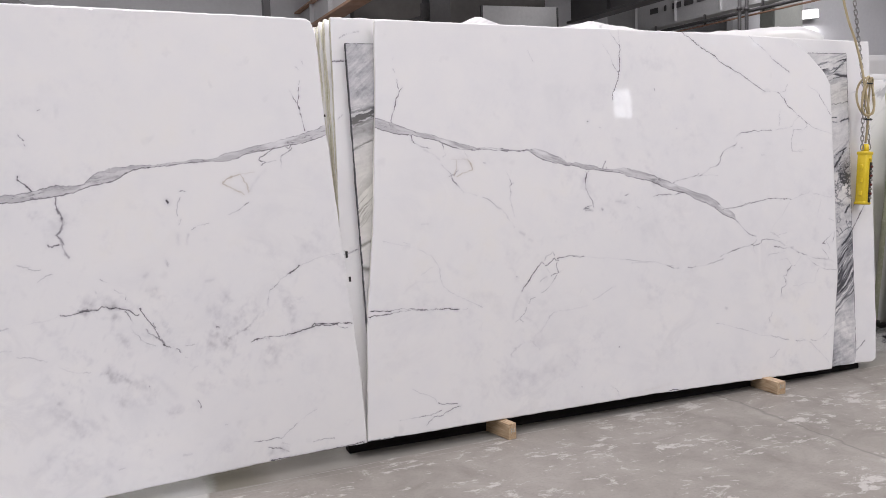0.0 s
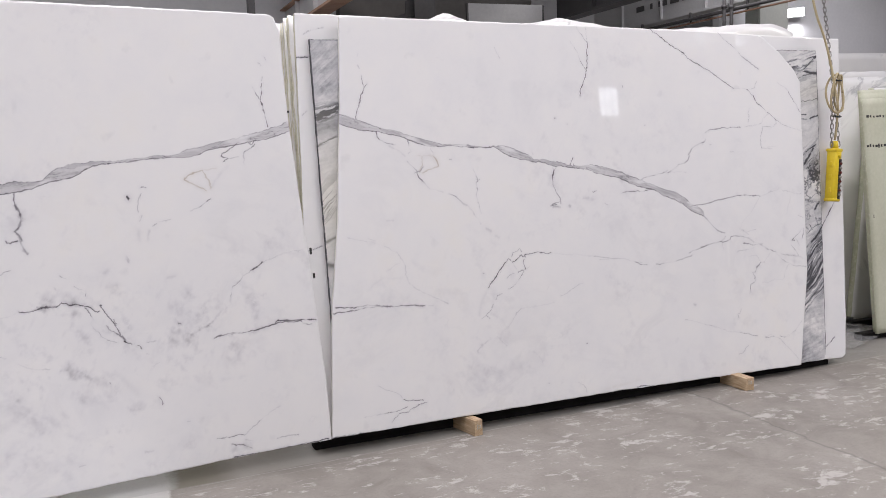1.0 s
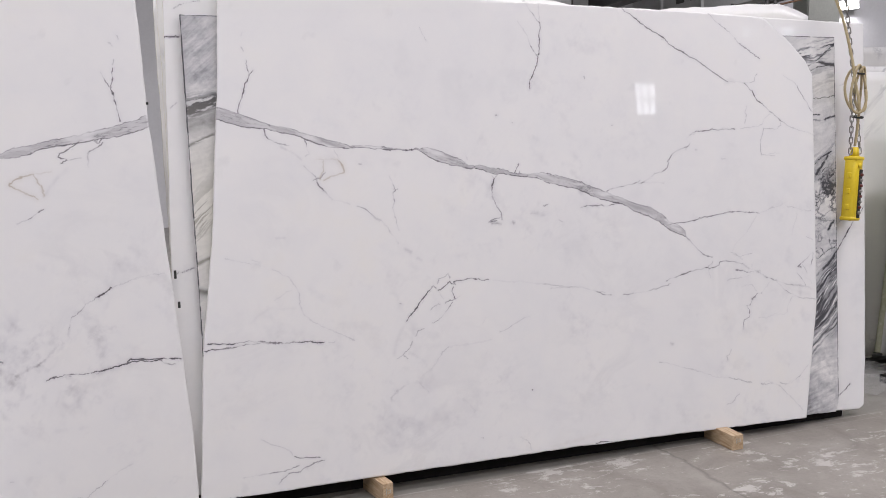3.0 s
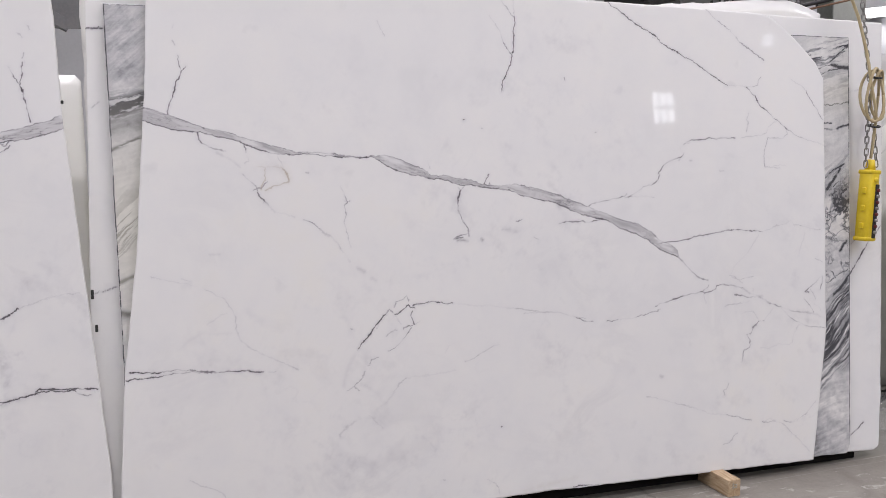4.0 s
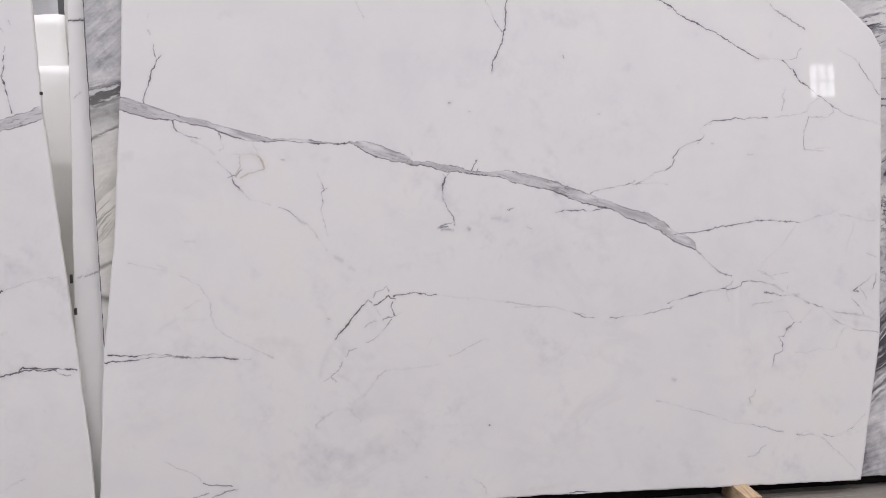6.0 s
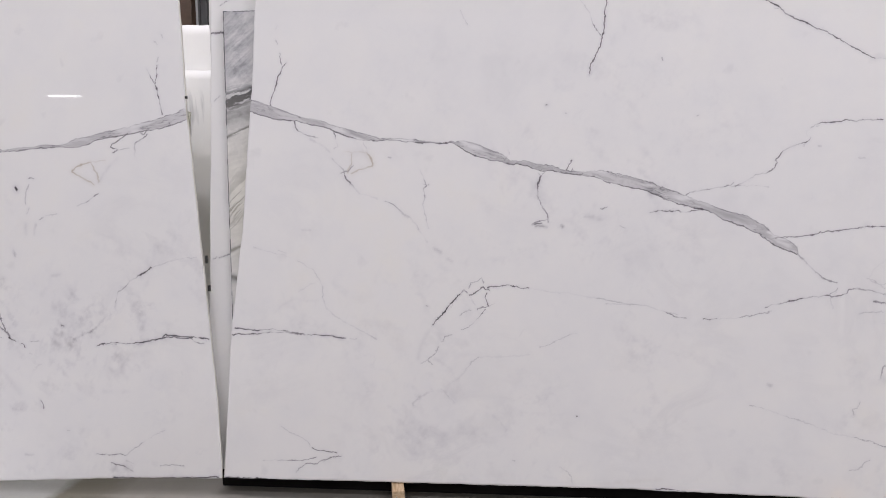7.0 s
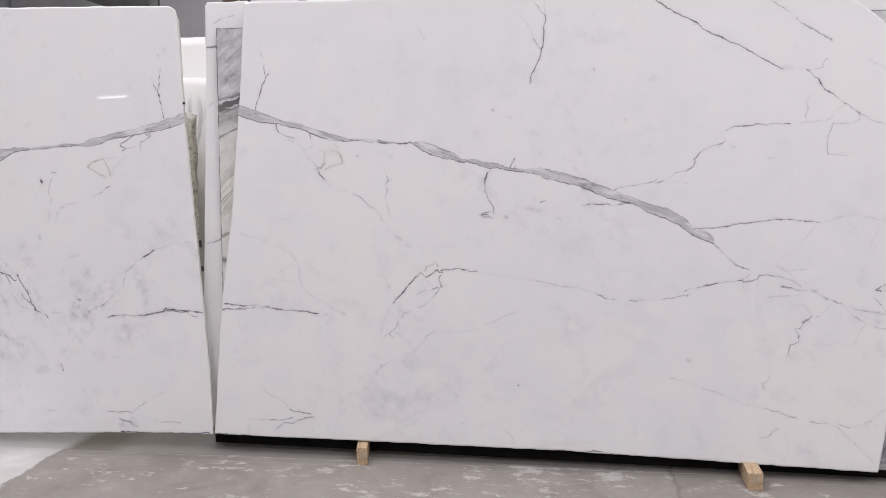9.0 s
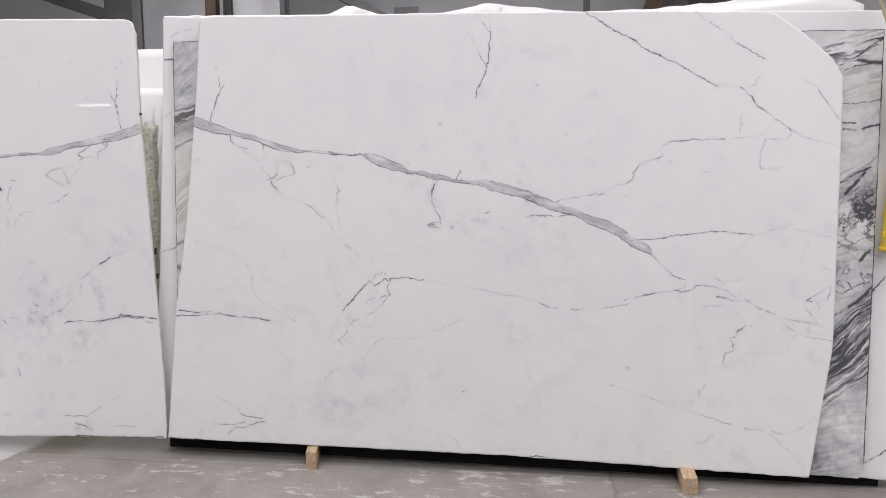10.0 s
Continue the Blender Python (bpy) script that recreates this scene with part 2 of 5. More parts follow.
def glow(name, colour, strength):
    m = mat(name, (0.9, 0.9, 0.9), 0.4)
    p = m.node_tree.nodes["Principled BSDF"]
    p.inputs["Emission Color"].default_value = (*colour, 1)
    p.inputs["Emission Strength"].default_value = strength
    return m


M_FILM = film_plastic()
M_DAY = glow("daylight_pane", (0.95, 0.98, 1.0), 7.0)
M_TUBE = glow("fluorescent_tube", (1.0, 0.98, 0.95), 12.0)
M_LAMP = glow("flood_lamp_glass", (1.0, 0.98, 0.95), 14.0)


# ---- mesh helpers ----
def box_bm(sx, sy, sz, bevel=0.0, at=(0, 0, 0), rot=None):
    bm = bmesh.new()
    bmesh.ops.create_cube(bm, size=1.0)
    bmesh.ops.scale(bm, vec=(sx, sy, sz), verts=bm.verts)
    if bevel:
        bmesh.ops.bevel(bm, geom=bm.edges[:], offset=bevel, segments=2, affect="EDGES", profile=0.5)
    if rot is not None:
        bmesh.ops.transform(bm, matrix=rot, verts=bm.verts)
    bmesh.ops.translate(bm, vec=at, verts=bm.verts)
    return bm


def cyl_bm(r1, r2, h, seg=16, at=(0, 0, 0), rot=None):
    bm = bmesh.new()
    bmesh.ops.create_cone(bm, cap_ends=True, segments=seg, radius1=r1, radius2=r2, depth=h)
    if rot is not None:
        bmesh.ops.transform(bm, matrix=rot, verts=bm.verts)
    bmesh.ops.translate(bm, vec=at, verts=bm.verts)
    return bm


def tube_bm(points, radius, seg=8):
    """A round cable along points."""
    bm = bmesh.new()
    pts = [Vector(p) for p in points]
    rings = []
    side = Vector((0, 1, 0))
    for i, p in enumerate(pts):
        d = (pts[min(i + 1, len(pts) - 1)] - pts[max(i - 1, 0)]).normalized()
        a = d.cross(side)
        a = a.normalized() if a.length > 1e-3 else d.cross(Vector((1, 0, 0))).normalized()
        b = d.cross(a)
        rings.append([bm.verts.new(p + radius * (math.cos(k * 2 * math.pi / seg) * a + math.sin(k * 2 * math.pi / seg) * b)) for k in range(seg)])
    for r0, r1 in zip(rings, rings[1:]):
        for k in range(seg):
            bm.faces.new((r0[k], r0[(k + 1) % seg], r1[(k + 1) % seg], r1[k]))
    bm.faces.new(rings[0][::-1])
    bm.faces.new(rings[-1])
    return bm


def to_mesh(name, bm, material, smooth=False):
    bmesh.ops.recalc_face_normals(bm, faces=bm.faces)
    me = bpy.data.meshes.new(name)
    bm.to_mesh(me)
    bm.free()
    me.materials.append(material)
    if smooth:
        me.polygons.foreach_set("use_smooth", [True] * len(me.polygons))
    return me


def part(name, bm, material, parent, label="", smooth=False, m=None):
    ob = new(name, to_mesh(name, bm, material, smooth))
    ob.parent = parent
    if m is not None:
        ob.matrix_local = m
    return tagged(ob, label)


def empty(name, m):
    ob = new(name)
    ob.empty_display_size = 0.1
    ob.matrix_world = m
    return ob


def structure(name, bm, material, label, category, m=None):
    ob = new(name, to_mesh(name, bm, material))
    if m is not None:
        ob.matrix_world = m
    return tagged(ob, label, category, kind="structure")


# ---- the hall ----
X0, X1, Y0, Y1, H = -9.0, 21.0, -8.9, 19.0, 7.0
structure("floor", box_bm(X1 - X0, Y1 - Y0, 0.2, 0, ((X0 + X1) / 2, (Y0 + Y1) / 2, -0.1)), M_FLOOR, "worn grey concrete floor with flaked pale coating and stains", "floor")
structure("wall_north", box_bm(X1 - X0, 0.2, H, 0, ((X0 + X1) / 2, Y1 + 0.1, H / 2)), M_WALL_PALE, "pale grey painted hall wall behind the slab racks", "wall")
structure("wall_east", box_bm(0.2, Y1 - Y0 + 0.4, H, 0, (X1 + 0.1, (Y0 + Y1) / 2, H / 2)), M_WALL_PALE, "pale painted hall side wall", "wall")
structure("wall_west", box_bm(0.2, Y1 - Y0 + 0.4, H, 0, (X0 - 0.1, (Y0 + Y1) / 2, H / 2)), M_WALL, "grey painted hall side wall", "wall")
structure("ceiling", box_bm(X1 - X0 + 0.4, Y1 - Y0 + 0.4, 0.2, 0, ((X0 + X1) / 2, (Y0 + Y1) / 2, H + 0.1)), M_CEIL, "dark metal deck ceiling of the hall", "ceiling")

structure("wall_partition", box_bm(7.6, 0.2, H, 0, (17.2, 16.1, H / 2)), M_WALL_PALE, "pale painted partition wall behind the racks", "wall")
flood = empty("flood_lamp", pose(15.46, 15.9, 4.32, 0, -6, 0))
tagged(flood, "bright white flood lamp on the pale partition wall", "flood lamp", kind="thing")
flood_case = part("housing", box_bm(0.58, 0.10, 0.24, 0.02, (0, 0.0, 0)), M_STEEL_PALE, flood)
part("bracket", box_bm(0.1, 0.06, 0.1, 0.005, (0, 0.075, 0)), M_STEEL_DARK, flood)
part("lens", box_bm(0.52, 0.012, 0.18, 0.004, (0, -0.057, 0)), M_LAMP, flood_case, "glowing white lens")
fl = area_lamp("flood_light", pose(0, -0.09, -0.2, -15, 0, 0), 0.36, 0.16, 14.0)
fl.parent = flood

# south wall with high windows, built of piers and bands round the openings
WINDOWS = [(11.95, 4.15, 0.64, 0.8), (15.0, 5.95, 0.42, 0.4), (16.31, 5.92, 0.5, 0.5)]
bm = bmesh.new()


def add_box(bm, x0, x1, y0, y1, z0, z1):
    r = bmesh.ops.create_cube(bm, size=1.0)
    bmesh.ops.scale(bm, vec=(x1 - x0, y1 - y0, z1 - z0), verts=r["verts"])
    bmesh.ops.translate(bm, vec=((x0 + x1) / 2, (y0 + y1) / 2, (z0 + z1) / 2), verts=r["verts"])


edges_x = X0
for wx, wz, ww, wh in WINDOWS:
    add_box(bm, edges_x, wx, Y0 - 0.2, Y0, 0, H)
    add_box(bm, wx, wx + ww, Y0 - 0.2, Y0, 0, wz)
    add_box(bm, wx, wx + ww, Y0 - 0.2, Y0, wz + wh, H)
    edges_x = wx + ww
add_box(bm, edges_x, X1, Y0 - 0.2, Y0, 0, H)
structure("wall_south", bm, M_WALL, "grey painted hall wall with small high windows", "wall")
for i, (wx, wz, ww, wh) in enumerate(WINDOWS):
    w = empty("window_%d" % (i + 1), pose(wx + ww / 2, Y0 - 0.1, wz + wh / 2))
    tagged(w, "small high steel window with bright daylit panes", "window", kind="structure")
    fb = bmesh.new()
    for sx in (-1, 1):
        add_box(fb, sx * ww / 2 - 0.02, sx * ww / 2 + 0.02, -0.04, 0.04, -wh / 2, wh / 2)
        add_box(fb, -ww / 2 + 0.02, ww / 2 - 0.02, -0.04, 0.04, sx * (wh / 2 - 0.02) - 0.02, sx * (wh / 2 - 0.02) + 0.02)
    part("window_frame", fb, M_STEEL_DARK, w)
    for c in range(3):
        for r in range(2):
            pw, ph = (ww - 0.06) / 3, (wh - 0.08) / 2
            part("pane", box_bm(pw - 0.06, 0.006, ph - 0.06, 0, (-ww / 2 + 0.03 + pw * (c + 0.5), 0, -wh / 2 + 0.04 + ph * (r + 0.5))), M_DAY, w)


# overhead lamps of the hall: white trough fittings, unseen, added for the general light
def unseen_trough_lamp(x, y, z, share=1.0, turn=0.0):
    e = empty("unseen_ceiling_lamp", pose(x, y, z, 0, 0, turn))
    tagged(e, "long white trough lamp below the ceiling, unseen, added to light the hall", "ceiling lamp", "hall ceiling lamps", kind="thing")
    part("housing", box_bm(1.6, 0.34, 0.07, 0.01, (0, 0, 0.06)), M_STEEL_PALE, e)
    for sx in (-0.6, 0.6):
        part("hanger", cyl_bm(0.006, 0.006, H - z - 0.09, 6, (sx, 0, 0.09 + (H - z - 0.09) / 2)), M_STEEL_DARK, e)
    lamp = area_lamp("lamp_light", Matrix.Identity(4), 1.5, 0.3, LAMP_POWER * share)
    lamp.parent = e
    return e


for lx, share in ((-4.0, 0.7), (0.5, 0.92), (5.0, 1.15), (9.5, 1.3)):
    for ly, part_share in ((-5.5, 1.0), (-1.0, 1.0), (2.2, 1.0), (7.5, 0.55)):
        unseen_trough_lamp(lx, ly, 6.2, share * part_share)
for lx, share in ((-4.0, 1.3), (0.8, 2.8), (10.5, 1.2), (15.5, 1.6)):
    unseen_trough_lamp(lx, 12.6, 6.2, share)
# one more lamp, added only to brighten the slabs deep in the gap
unseen_trough_lamp(0.6, 4.6, 6.2, 1.1)

# small wall-hung tubes behind the aisle
for tx, ty, tz in ((-4.09, -5.2, 3.36),):
    e = empty("tube_lamp", pose(tx, ty, tz))
    tagged(e, "short white fluorescent tube lamp on a hanging batten", "tube lamp", "tube lamps over the aisle")
    part("batten", box_bm(0.75, 0.06, 0.05, 0.006, (0, 0, 0.05)), M_STEEL_PALE, e)
    part("tube", cyl_bm(0.016, 0.016, 0.54, 12, (0, 0, 0), Euler((0, math.pi / 2, 0)).to_matrix().to_4x4()), M_TUBE, e, "glowing white tube", True)
    for sx in (-0.3, 0.3):
        part("hanger", cyl_bm(0.004, 0.004, H - tz - 0.075, 6, (sx, 0, 0.075 + (H - tz - 0.075) / 2)), M_STEEL_DARK, e)


# runway girders, columns and wall panels far behind
def girder(x, z, y0, y1, h, w, web, flange, label):
    e = empty("crane_girder", pose(x, (y0 + y1) / 2, z))
    tagged(e, label, "girder", "crane runway girders")
    L = y1 - y0
    plate = part("web", box_bm(w * 0.35, L, h - 0.06, 0, (0, 0, h / 2)), web, e)
    part("bottom_flange", box_bm(w, L, 0.05, 0.004, (0, 0, 0.025)), flange, e)
    part("top_flange", box_bm(w, L, 0.03, 0.004, (0, 0, h - 0.015)), flange, e)
    for k in range(int(L / 1.5)):
        part("stiffener", box_bm(w * 0.8, 0.015, h - 0.06, 0, (0, -L / 2 + 0.7 + 1.5 * k, h / 2)), web, plate)
    return e


girder(4.35, 4.12, 11.0, Y1, 0.5, 0.36, M_STEEL_PALE, M_RUST, "pale steel crane girder with orange primed flanges")
girder_dark = girder(9.45, 4.05, 9.5, 16.2, 0.85, 0.34, M_STEEL_DARK, M_STEEL_DARK, "dark brown steel crane girder in shade")
for hy in (-2.6, 0.0, 2.6):
    part("hanger", box_bm(0.1, 0.1, H - 4.9 + 0.02, 0.004, (0, hy, 0.84 + (H - 4.9 + 0.02) / 2)), M_STEEL_DARK, girder_dark)
girder_white = girder(12.1, 4.1, 9.5, Y1, 0.75, 0.3, M_STEEL_PALE, M_STEEL_PALE, "white painted steel crane girder with faint markings")


def column(x, y, w, d, material, label):
    e = empty("steel_column", pose(x, y, 0))
    tagged(e, label, "column", "hall columns")
    part("web", box_bm(w * 0.12, d - 0.04, H - 0.02, 0, (0, 0, H / 2 + 0.01)), material, e)
    for s in (-1, 1):
        part("flange", box_bm(w, 0.02, H - 0.02, 0.003, (0, s * (d / 2 - 0.01), H / 2 + 0.01)), material, e)
    part("base_plate", box_bm(w + 0.15, d + 0.15, 0.02, 0.003, (0, 0, 0.01)), material, e)


column(5.9, 15.0, 0.40, 0.40, M_STEEL_DARK, "dark grey painted steel hall column")
column(13.85, 15.0, 0.75, 0.45, M_STEEL_OLIVE, "grey-green painted steel hall column")
column(3.1, 16.5, 0.12, 0.2, M_STEEL_DARK, "thin dark steel post by the wall")


for k in range(5):
    part("lettering_bar", box_bm(0.01, 0.3 if k != 3 else 0.08, 0.12, 0, (-0.06, 1.1 + 0.42 * k, 0.4)), M_STEEL_DARK, girder_white, "faded dark painted bar")

# dark mezzanine front, pale panels, posts, braces and pipes along the far wall
structure("wall_mezzanine", box_bm(4.3, 0.3, 4.2, 0.01, (7.1, 17.2, 4.9)), M_CEIL, "dark brown mezzanine front under the hall roof", "wall")
structure("wall_panel_dark", box_bm(3.3, 0.06, H - 0.02, 0.01, (-7.3, 16.6, H / 2)), M_WALL, "grey sheet metal wall cladding with seams", "wall")


def wall_panel(x, y, z, w, h, material, label):
    e = empty("wall_panel", pose(x, y, z))
    tagged(e, label, "wall panel", "panels along the far wall", kind="thing")
    part("sheet", box_bm(w, 0.03, h, 0.004, (0, 0, h / 2)), material, e)
    for sx in (-1, 1):
        part("edge_strip", box_bm(0.04, 0.05, h, 0.004, (sx * w / 2, 0, h / 2)), M_STEEL_DARK, e)
    return e


wall_panel(7.9, 15.6, 0.0, 1.65, 4.28, M_STEEL_PALE, "tall pale steel panel standing before the dark mezzanine")
wall_panel(-2.95, 16.0, 0.0, 1.1, 6.9, M_WALL_PALE, "tall pale wall panel between steel posts")
wall_panel(-4.6, 16.2, 0.0, 1.7, 6.9, M_WALL, "tall grey wall panel between steel posts")
column(-5.5, 15.6, 0.14, 0.2, M_STEEL_OLIVE, "grey steel post by the far wall")
column(-3.63, 15.4, 0.2, 0.2, M_TIMBER, "dark brown post by the far wall")
column(-2.3, 15.5, 0.10, 0.16, M_STEEL_DARK, "thin dark steel post beside pale panel")


def brace(p0, p1, r, material, label):
    p0, p1 = Vector(p0), Vector(p1)
    d = p1 - p0
    e = empty("roof_brace", Matrix.Translation(p0))
    tagged(e, label, "brace", "braces of the hall frame", kind="thing")
    q = d.to_track_quat("Z", "Y").to_matrix().to_4x4()
    part("bar", box_bm(r * 2, r * 2, d.length, 0.004, (0, 0, d.length / 2)), material, e, m=q)
    part("gusset", box_bm(r * 5, 0.02, r * 5, 0.003, (0, -r, r * 2)), material, e)


brace((-0.1, 15.9, 3.6), (-2.25, 15.5, 4.75), 0.09, M_STEEL_DARK, "dark steel brace slanting from the post")
brace((5.7, 15.0, 3.95), (3.9, 15.2, 3.4), 0.05, M_STEEL_DARK, "thin dark steel brace slanting from the column")
brace((-5.5, 15.5, 3.9), (-7.6, 15.6, 4.6), 0.11, M_STEEL_DARK, "dark steel brace slanting up to the wall")
for dx, dz, r, mt, lb in ((-0.22, 3.98, 0.035, M_STEEL_DARK, "dark steel pipe running under the white girder"), (-0.2, 3.90, 0.018, M_RUST, "thin rusty conduit running under the white girder")):
    e = empty("pipe", pose(12.1 + dx, 14.25, dz))
    tagged(e, lb, "pipe", "pipes below the girder", kind="thing")
    part("run", cyl_bm(r, r, 9.5, 10, (0, 0, 0), Euler((math.pi / 2, 0, 0)).to_matrix().to_4x4()), mt, e, "", True)
    for k in range(6):
        part("clamp", box_bm(0.03, 0.03, 4.12 - dz, 0.002, (0, -4.3 + 1.7 * k, (4.12 - dz) / 2)), M_STEEL_DARK, e)
for px in (11.55, 11.72):
    e = empty("drop_pipe", pose(px, 13.6, 0))
    tagged(e, "thin dark vertical drop pipe from roof to floor", "pipe", "drop pipes", kind="thing")
    part("run", cyl_bm(0.035, 0.035, H, 10, (0, 0, H / 2)), M_STEEL_DARK, e, "", True)
    part("collar", cyl_bm(0.055, 0.055, 0.06, 10, (0, 0, 4.0)), M_STEEL_DARK, e, "", True)

# ---- stone slabs ----
def lattice(shape, cell, seed):
    """Smooth value noise on points p (n, 2), cell metres wide."""
    rng = np.random.RandomState(seed)
    grid = rng.rand(96, 96)

    def at(u, v):
        a, b = u / cell + 40.3, v / cell + 37.7
        i, j = np.floor(a).astype(int), np.floor(b).astype(int)
        fx, fy = a - i, b - j
        fx, fy = fx * fx * (3 - 2 * fx), fy * fy * (3 - 2 * fy)
        i0, i1, j0, j1 = i % 96, (i + 1) % 96, j % 96, (j + 1) % 96
        return (grid[i0, j0] * (1 - fx) + grid[i1, j0] * fx) * (1 - fy) + (grid[i0, j1] * (1 - fx) + grid[i1, j1] * fx) * fy

    return at(*shape)


def fbm(u, v, cell, octaves, seed, gain=0.5):
    total, amp, norm = 0.0, 1.0, 0.0
    for k in range(octaves):
        total = total + amp * lattice((u + 3.1 * k, v - 1.7 * k), cell / 2 ** k, seed + k)
        norm, amp = norm + amp, amp * gain
    return total / norm


class Veins:
    """Vein and warm layers of one block of marble over points (u, v) in metres; probe marks where detail is wanted."""

    def __init__(self, u, v, probe=False):
        self.order = np.argsort(u, kind="stable")
        self.raw_u, self.raw_v, self.probe = u[self.order], v[self.order], probe
        u, v = self.raw_u, self.raw_v
        self.vein, self.warm = np.zeros_like(u), np.zeros_like(u)
        if probe:
            self.strands = [(u, v)]
            return
        # strands, each torn by its own fractal
        self.strands = []
        for k, amp in enumerate((0.016, 0.034)):
            self.strands.append((u + amp * (fbm(u, v, 0.030, 4, 11 + 40 * k, 0.85) - 0.5), v + amp * (fbm(u, v, 0.030, 4, 23 + 40 * k, 0.85) - 0.5)))
        self.gaps = [np.clip(2.4 * fbm(u, v, cell, 3, 41 + 9 * k, 0.65) - lo, 0.26, 1.15) for k, (cell, lo) in enumerate(((0.045, 0.30), (0.05, 0.75)))]

    def segment(self, a, b, reach, strand=0):
        u, v = self.strands[strand]
        (ax, ay), (bx, by) = a[:2], b[:2]
        lo, hi = np.searchsorted(self.raw_u, (min(ax, bx) - reach, max(ax, bx) + reach))
        near = lo + np.nonzero((v[lo:hi] > min(ay, by) - reach) & (v[lo:hi] < max(ay, by) + reach))[0]
        px, py, dx, dy = u[near] - ax, v[near] - ay, bx - ax, by - ay
        s = np.clip((px * dx + py * dy) / (dx * dx + dy * dy), 0, 1)
        side = (px * dy - py * dx) / math.hypot(dx, dy)
        return near, s, np.hypot(px - s * dx, py - s * dy), side

    def line(self, points, strength, width, warm=0):
        if self.probe:
            if width < 0.009:
                for a, b in zip(points, points[1:]):
                    near, s, d, _ = self.segment(a, b, 0.02)
                    self.vein[near[d < 0.007 + width]] = 1
            return
        target = self.warm if warm else self.vein
        strength = strength * (0.72 + 0.30 * strength)
        fine = width < 0.0065
        core = 0.0008 + 0.34 * width if fine else 0.62 * width
        for strand, share in ((0, 1.0), (1, 0.42 if strength > 0.3 else 0)):
            if not share:
                continue
            for a, b in zip(points, points[1:]):
                near, s, d, _ = self.segment(a, b, 4 * width + 0.014, strand)
                gap = self.gaps[strand][near]
                k = share * strength * (1.1 if fine else 0.78) * gap * np.exp(-(d / (core * (0.75 + 0.35 * gap))) ** 2)
                if strand == 0:
                    k = k + 0.20 * strength * (0.4 + 0.6 * gap) * np.exp(-(d / (2.2 * width + 0.004)) ** 2)
                target[near] = np.maximum(target[near], k)
                if warm:
                    self.vein[near] = np.maximum(self.vein[near], 0.30 * k)

    def band(self, *stretches):
        """The broad vein: grey body, streaked along its run, with dark torn borders."""
        u, v = self.raw_u, self.raw_v
        depth, turn = np.full_like(u, -1.0), np.zeros_like(u)
        for a, b in [pair for points in stretches for pair in zip(points, points[1:])]:
            near, s, d, side = self.segment(a, b, 0.07)
            w = a[2] + (b[2] - a[2]) * s
            better = (w - d) > depth[near]
            depth[near] = np.where(better, w - d, depth[near])
            turn[near] = np.where(better, side, turn[near])
        if self.probe:
            self.vein[depth > -0.009] = 1
            return
        (ua, va), (ub, vb) = stretches[0][0][:2], stretches[-1][-1][:2]
        slope = (vb - va) / (ub - ua)
        along = v - slope * u
        streak = fbm(u * 0.20 + 0.3 * along, along * 1.5 + 0.02 * fbm(u, v, 0.05, 3, 67), 0.026, 5, 61, 0.62)
        body = np.clip(depth / 0.002 + 0.5, 0, 1)
        rim = np.exp(-((depth - 0.0004) / 0.0017) ** 2) * (0.45 + 0.55 * (turn > 0))
        thread = np.exp(-((streak - 0.5) / 0.016) ** 2) * self.gaps[1]
        pale = np.clip((fbm(u * 0.35, along * 1.3, 0.05, 3, 77) - 0.60) * 9, 0, 1)
        k = body * (0.22 + 0.46 * np.clip(streak - 0.36, 0, 1) + 0.30 * thread) * (1 - 0.75 * pale) + 0.72 * rim * np.clip(self.gaps[0], 0.2, 1)
        k = k + 0.07 * np.exp(-(np.minimum(depth, 0) / 0.010) ** 2) * (depth > -0.9)
        np.maximum(self.vein, k, out=self.vein)

    def layers(self, smoke=0.75):
        out = np.zeros((len(self.raw_u), 4))
        if self.probe:
            out[self.order, 0] = self.vein
            return out
        u, v = self.raw_u, self.raw_v
        patch = np.clip(fbm(u, v, 0.5, 3, 83) * 3.0 - 0.8 - 0.40 * v, 0, 1)
        haze = (np.clip(fbm(u + 0.3 * v, v, 0.09, 5, 71, 0.68) - 0.55, 0, 1) + 0.4 * np.clip(fbm(1.6 * u - 0.9 * v, 0.7 * v + 0.5 * u, 0.045, 4, 75, 0.6) - 0.59, 0, 1)) * patch
        hair = np.clip(1 - np.abs(fbm(u + 0.05 * v, v - 0.04 * u, 0.30, 6, 101, 0.6) - 0.5) * 60, 0, 1) * np.clip(fbm(u, v, 0.35, 3, 113) * 4 - 2.3, 0, 1)
        vein = np.clip(self.vein + smoke * haze + 0.10 * hair * np.clip(1.4 - 0.7 * v, 0, 1), 0, 1)
        cloud = np.clip(0.58 + 0.45 * (fbm(u, v, 0.8, 2, 91) - 0.5) + 0.55 * (fbm(u, v, 0.13, 4, 95, 0.6) - 0.5), 0, 1)
        out[self.order] = np.stack([vein, np.clip(self.warm, 0, 1) * 0.62, cloud, np.ones_like(u)], 1)
        return out


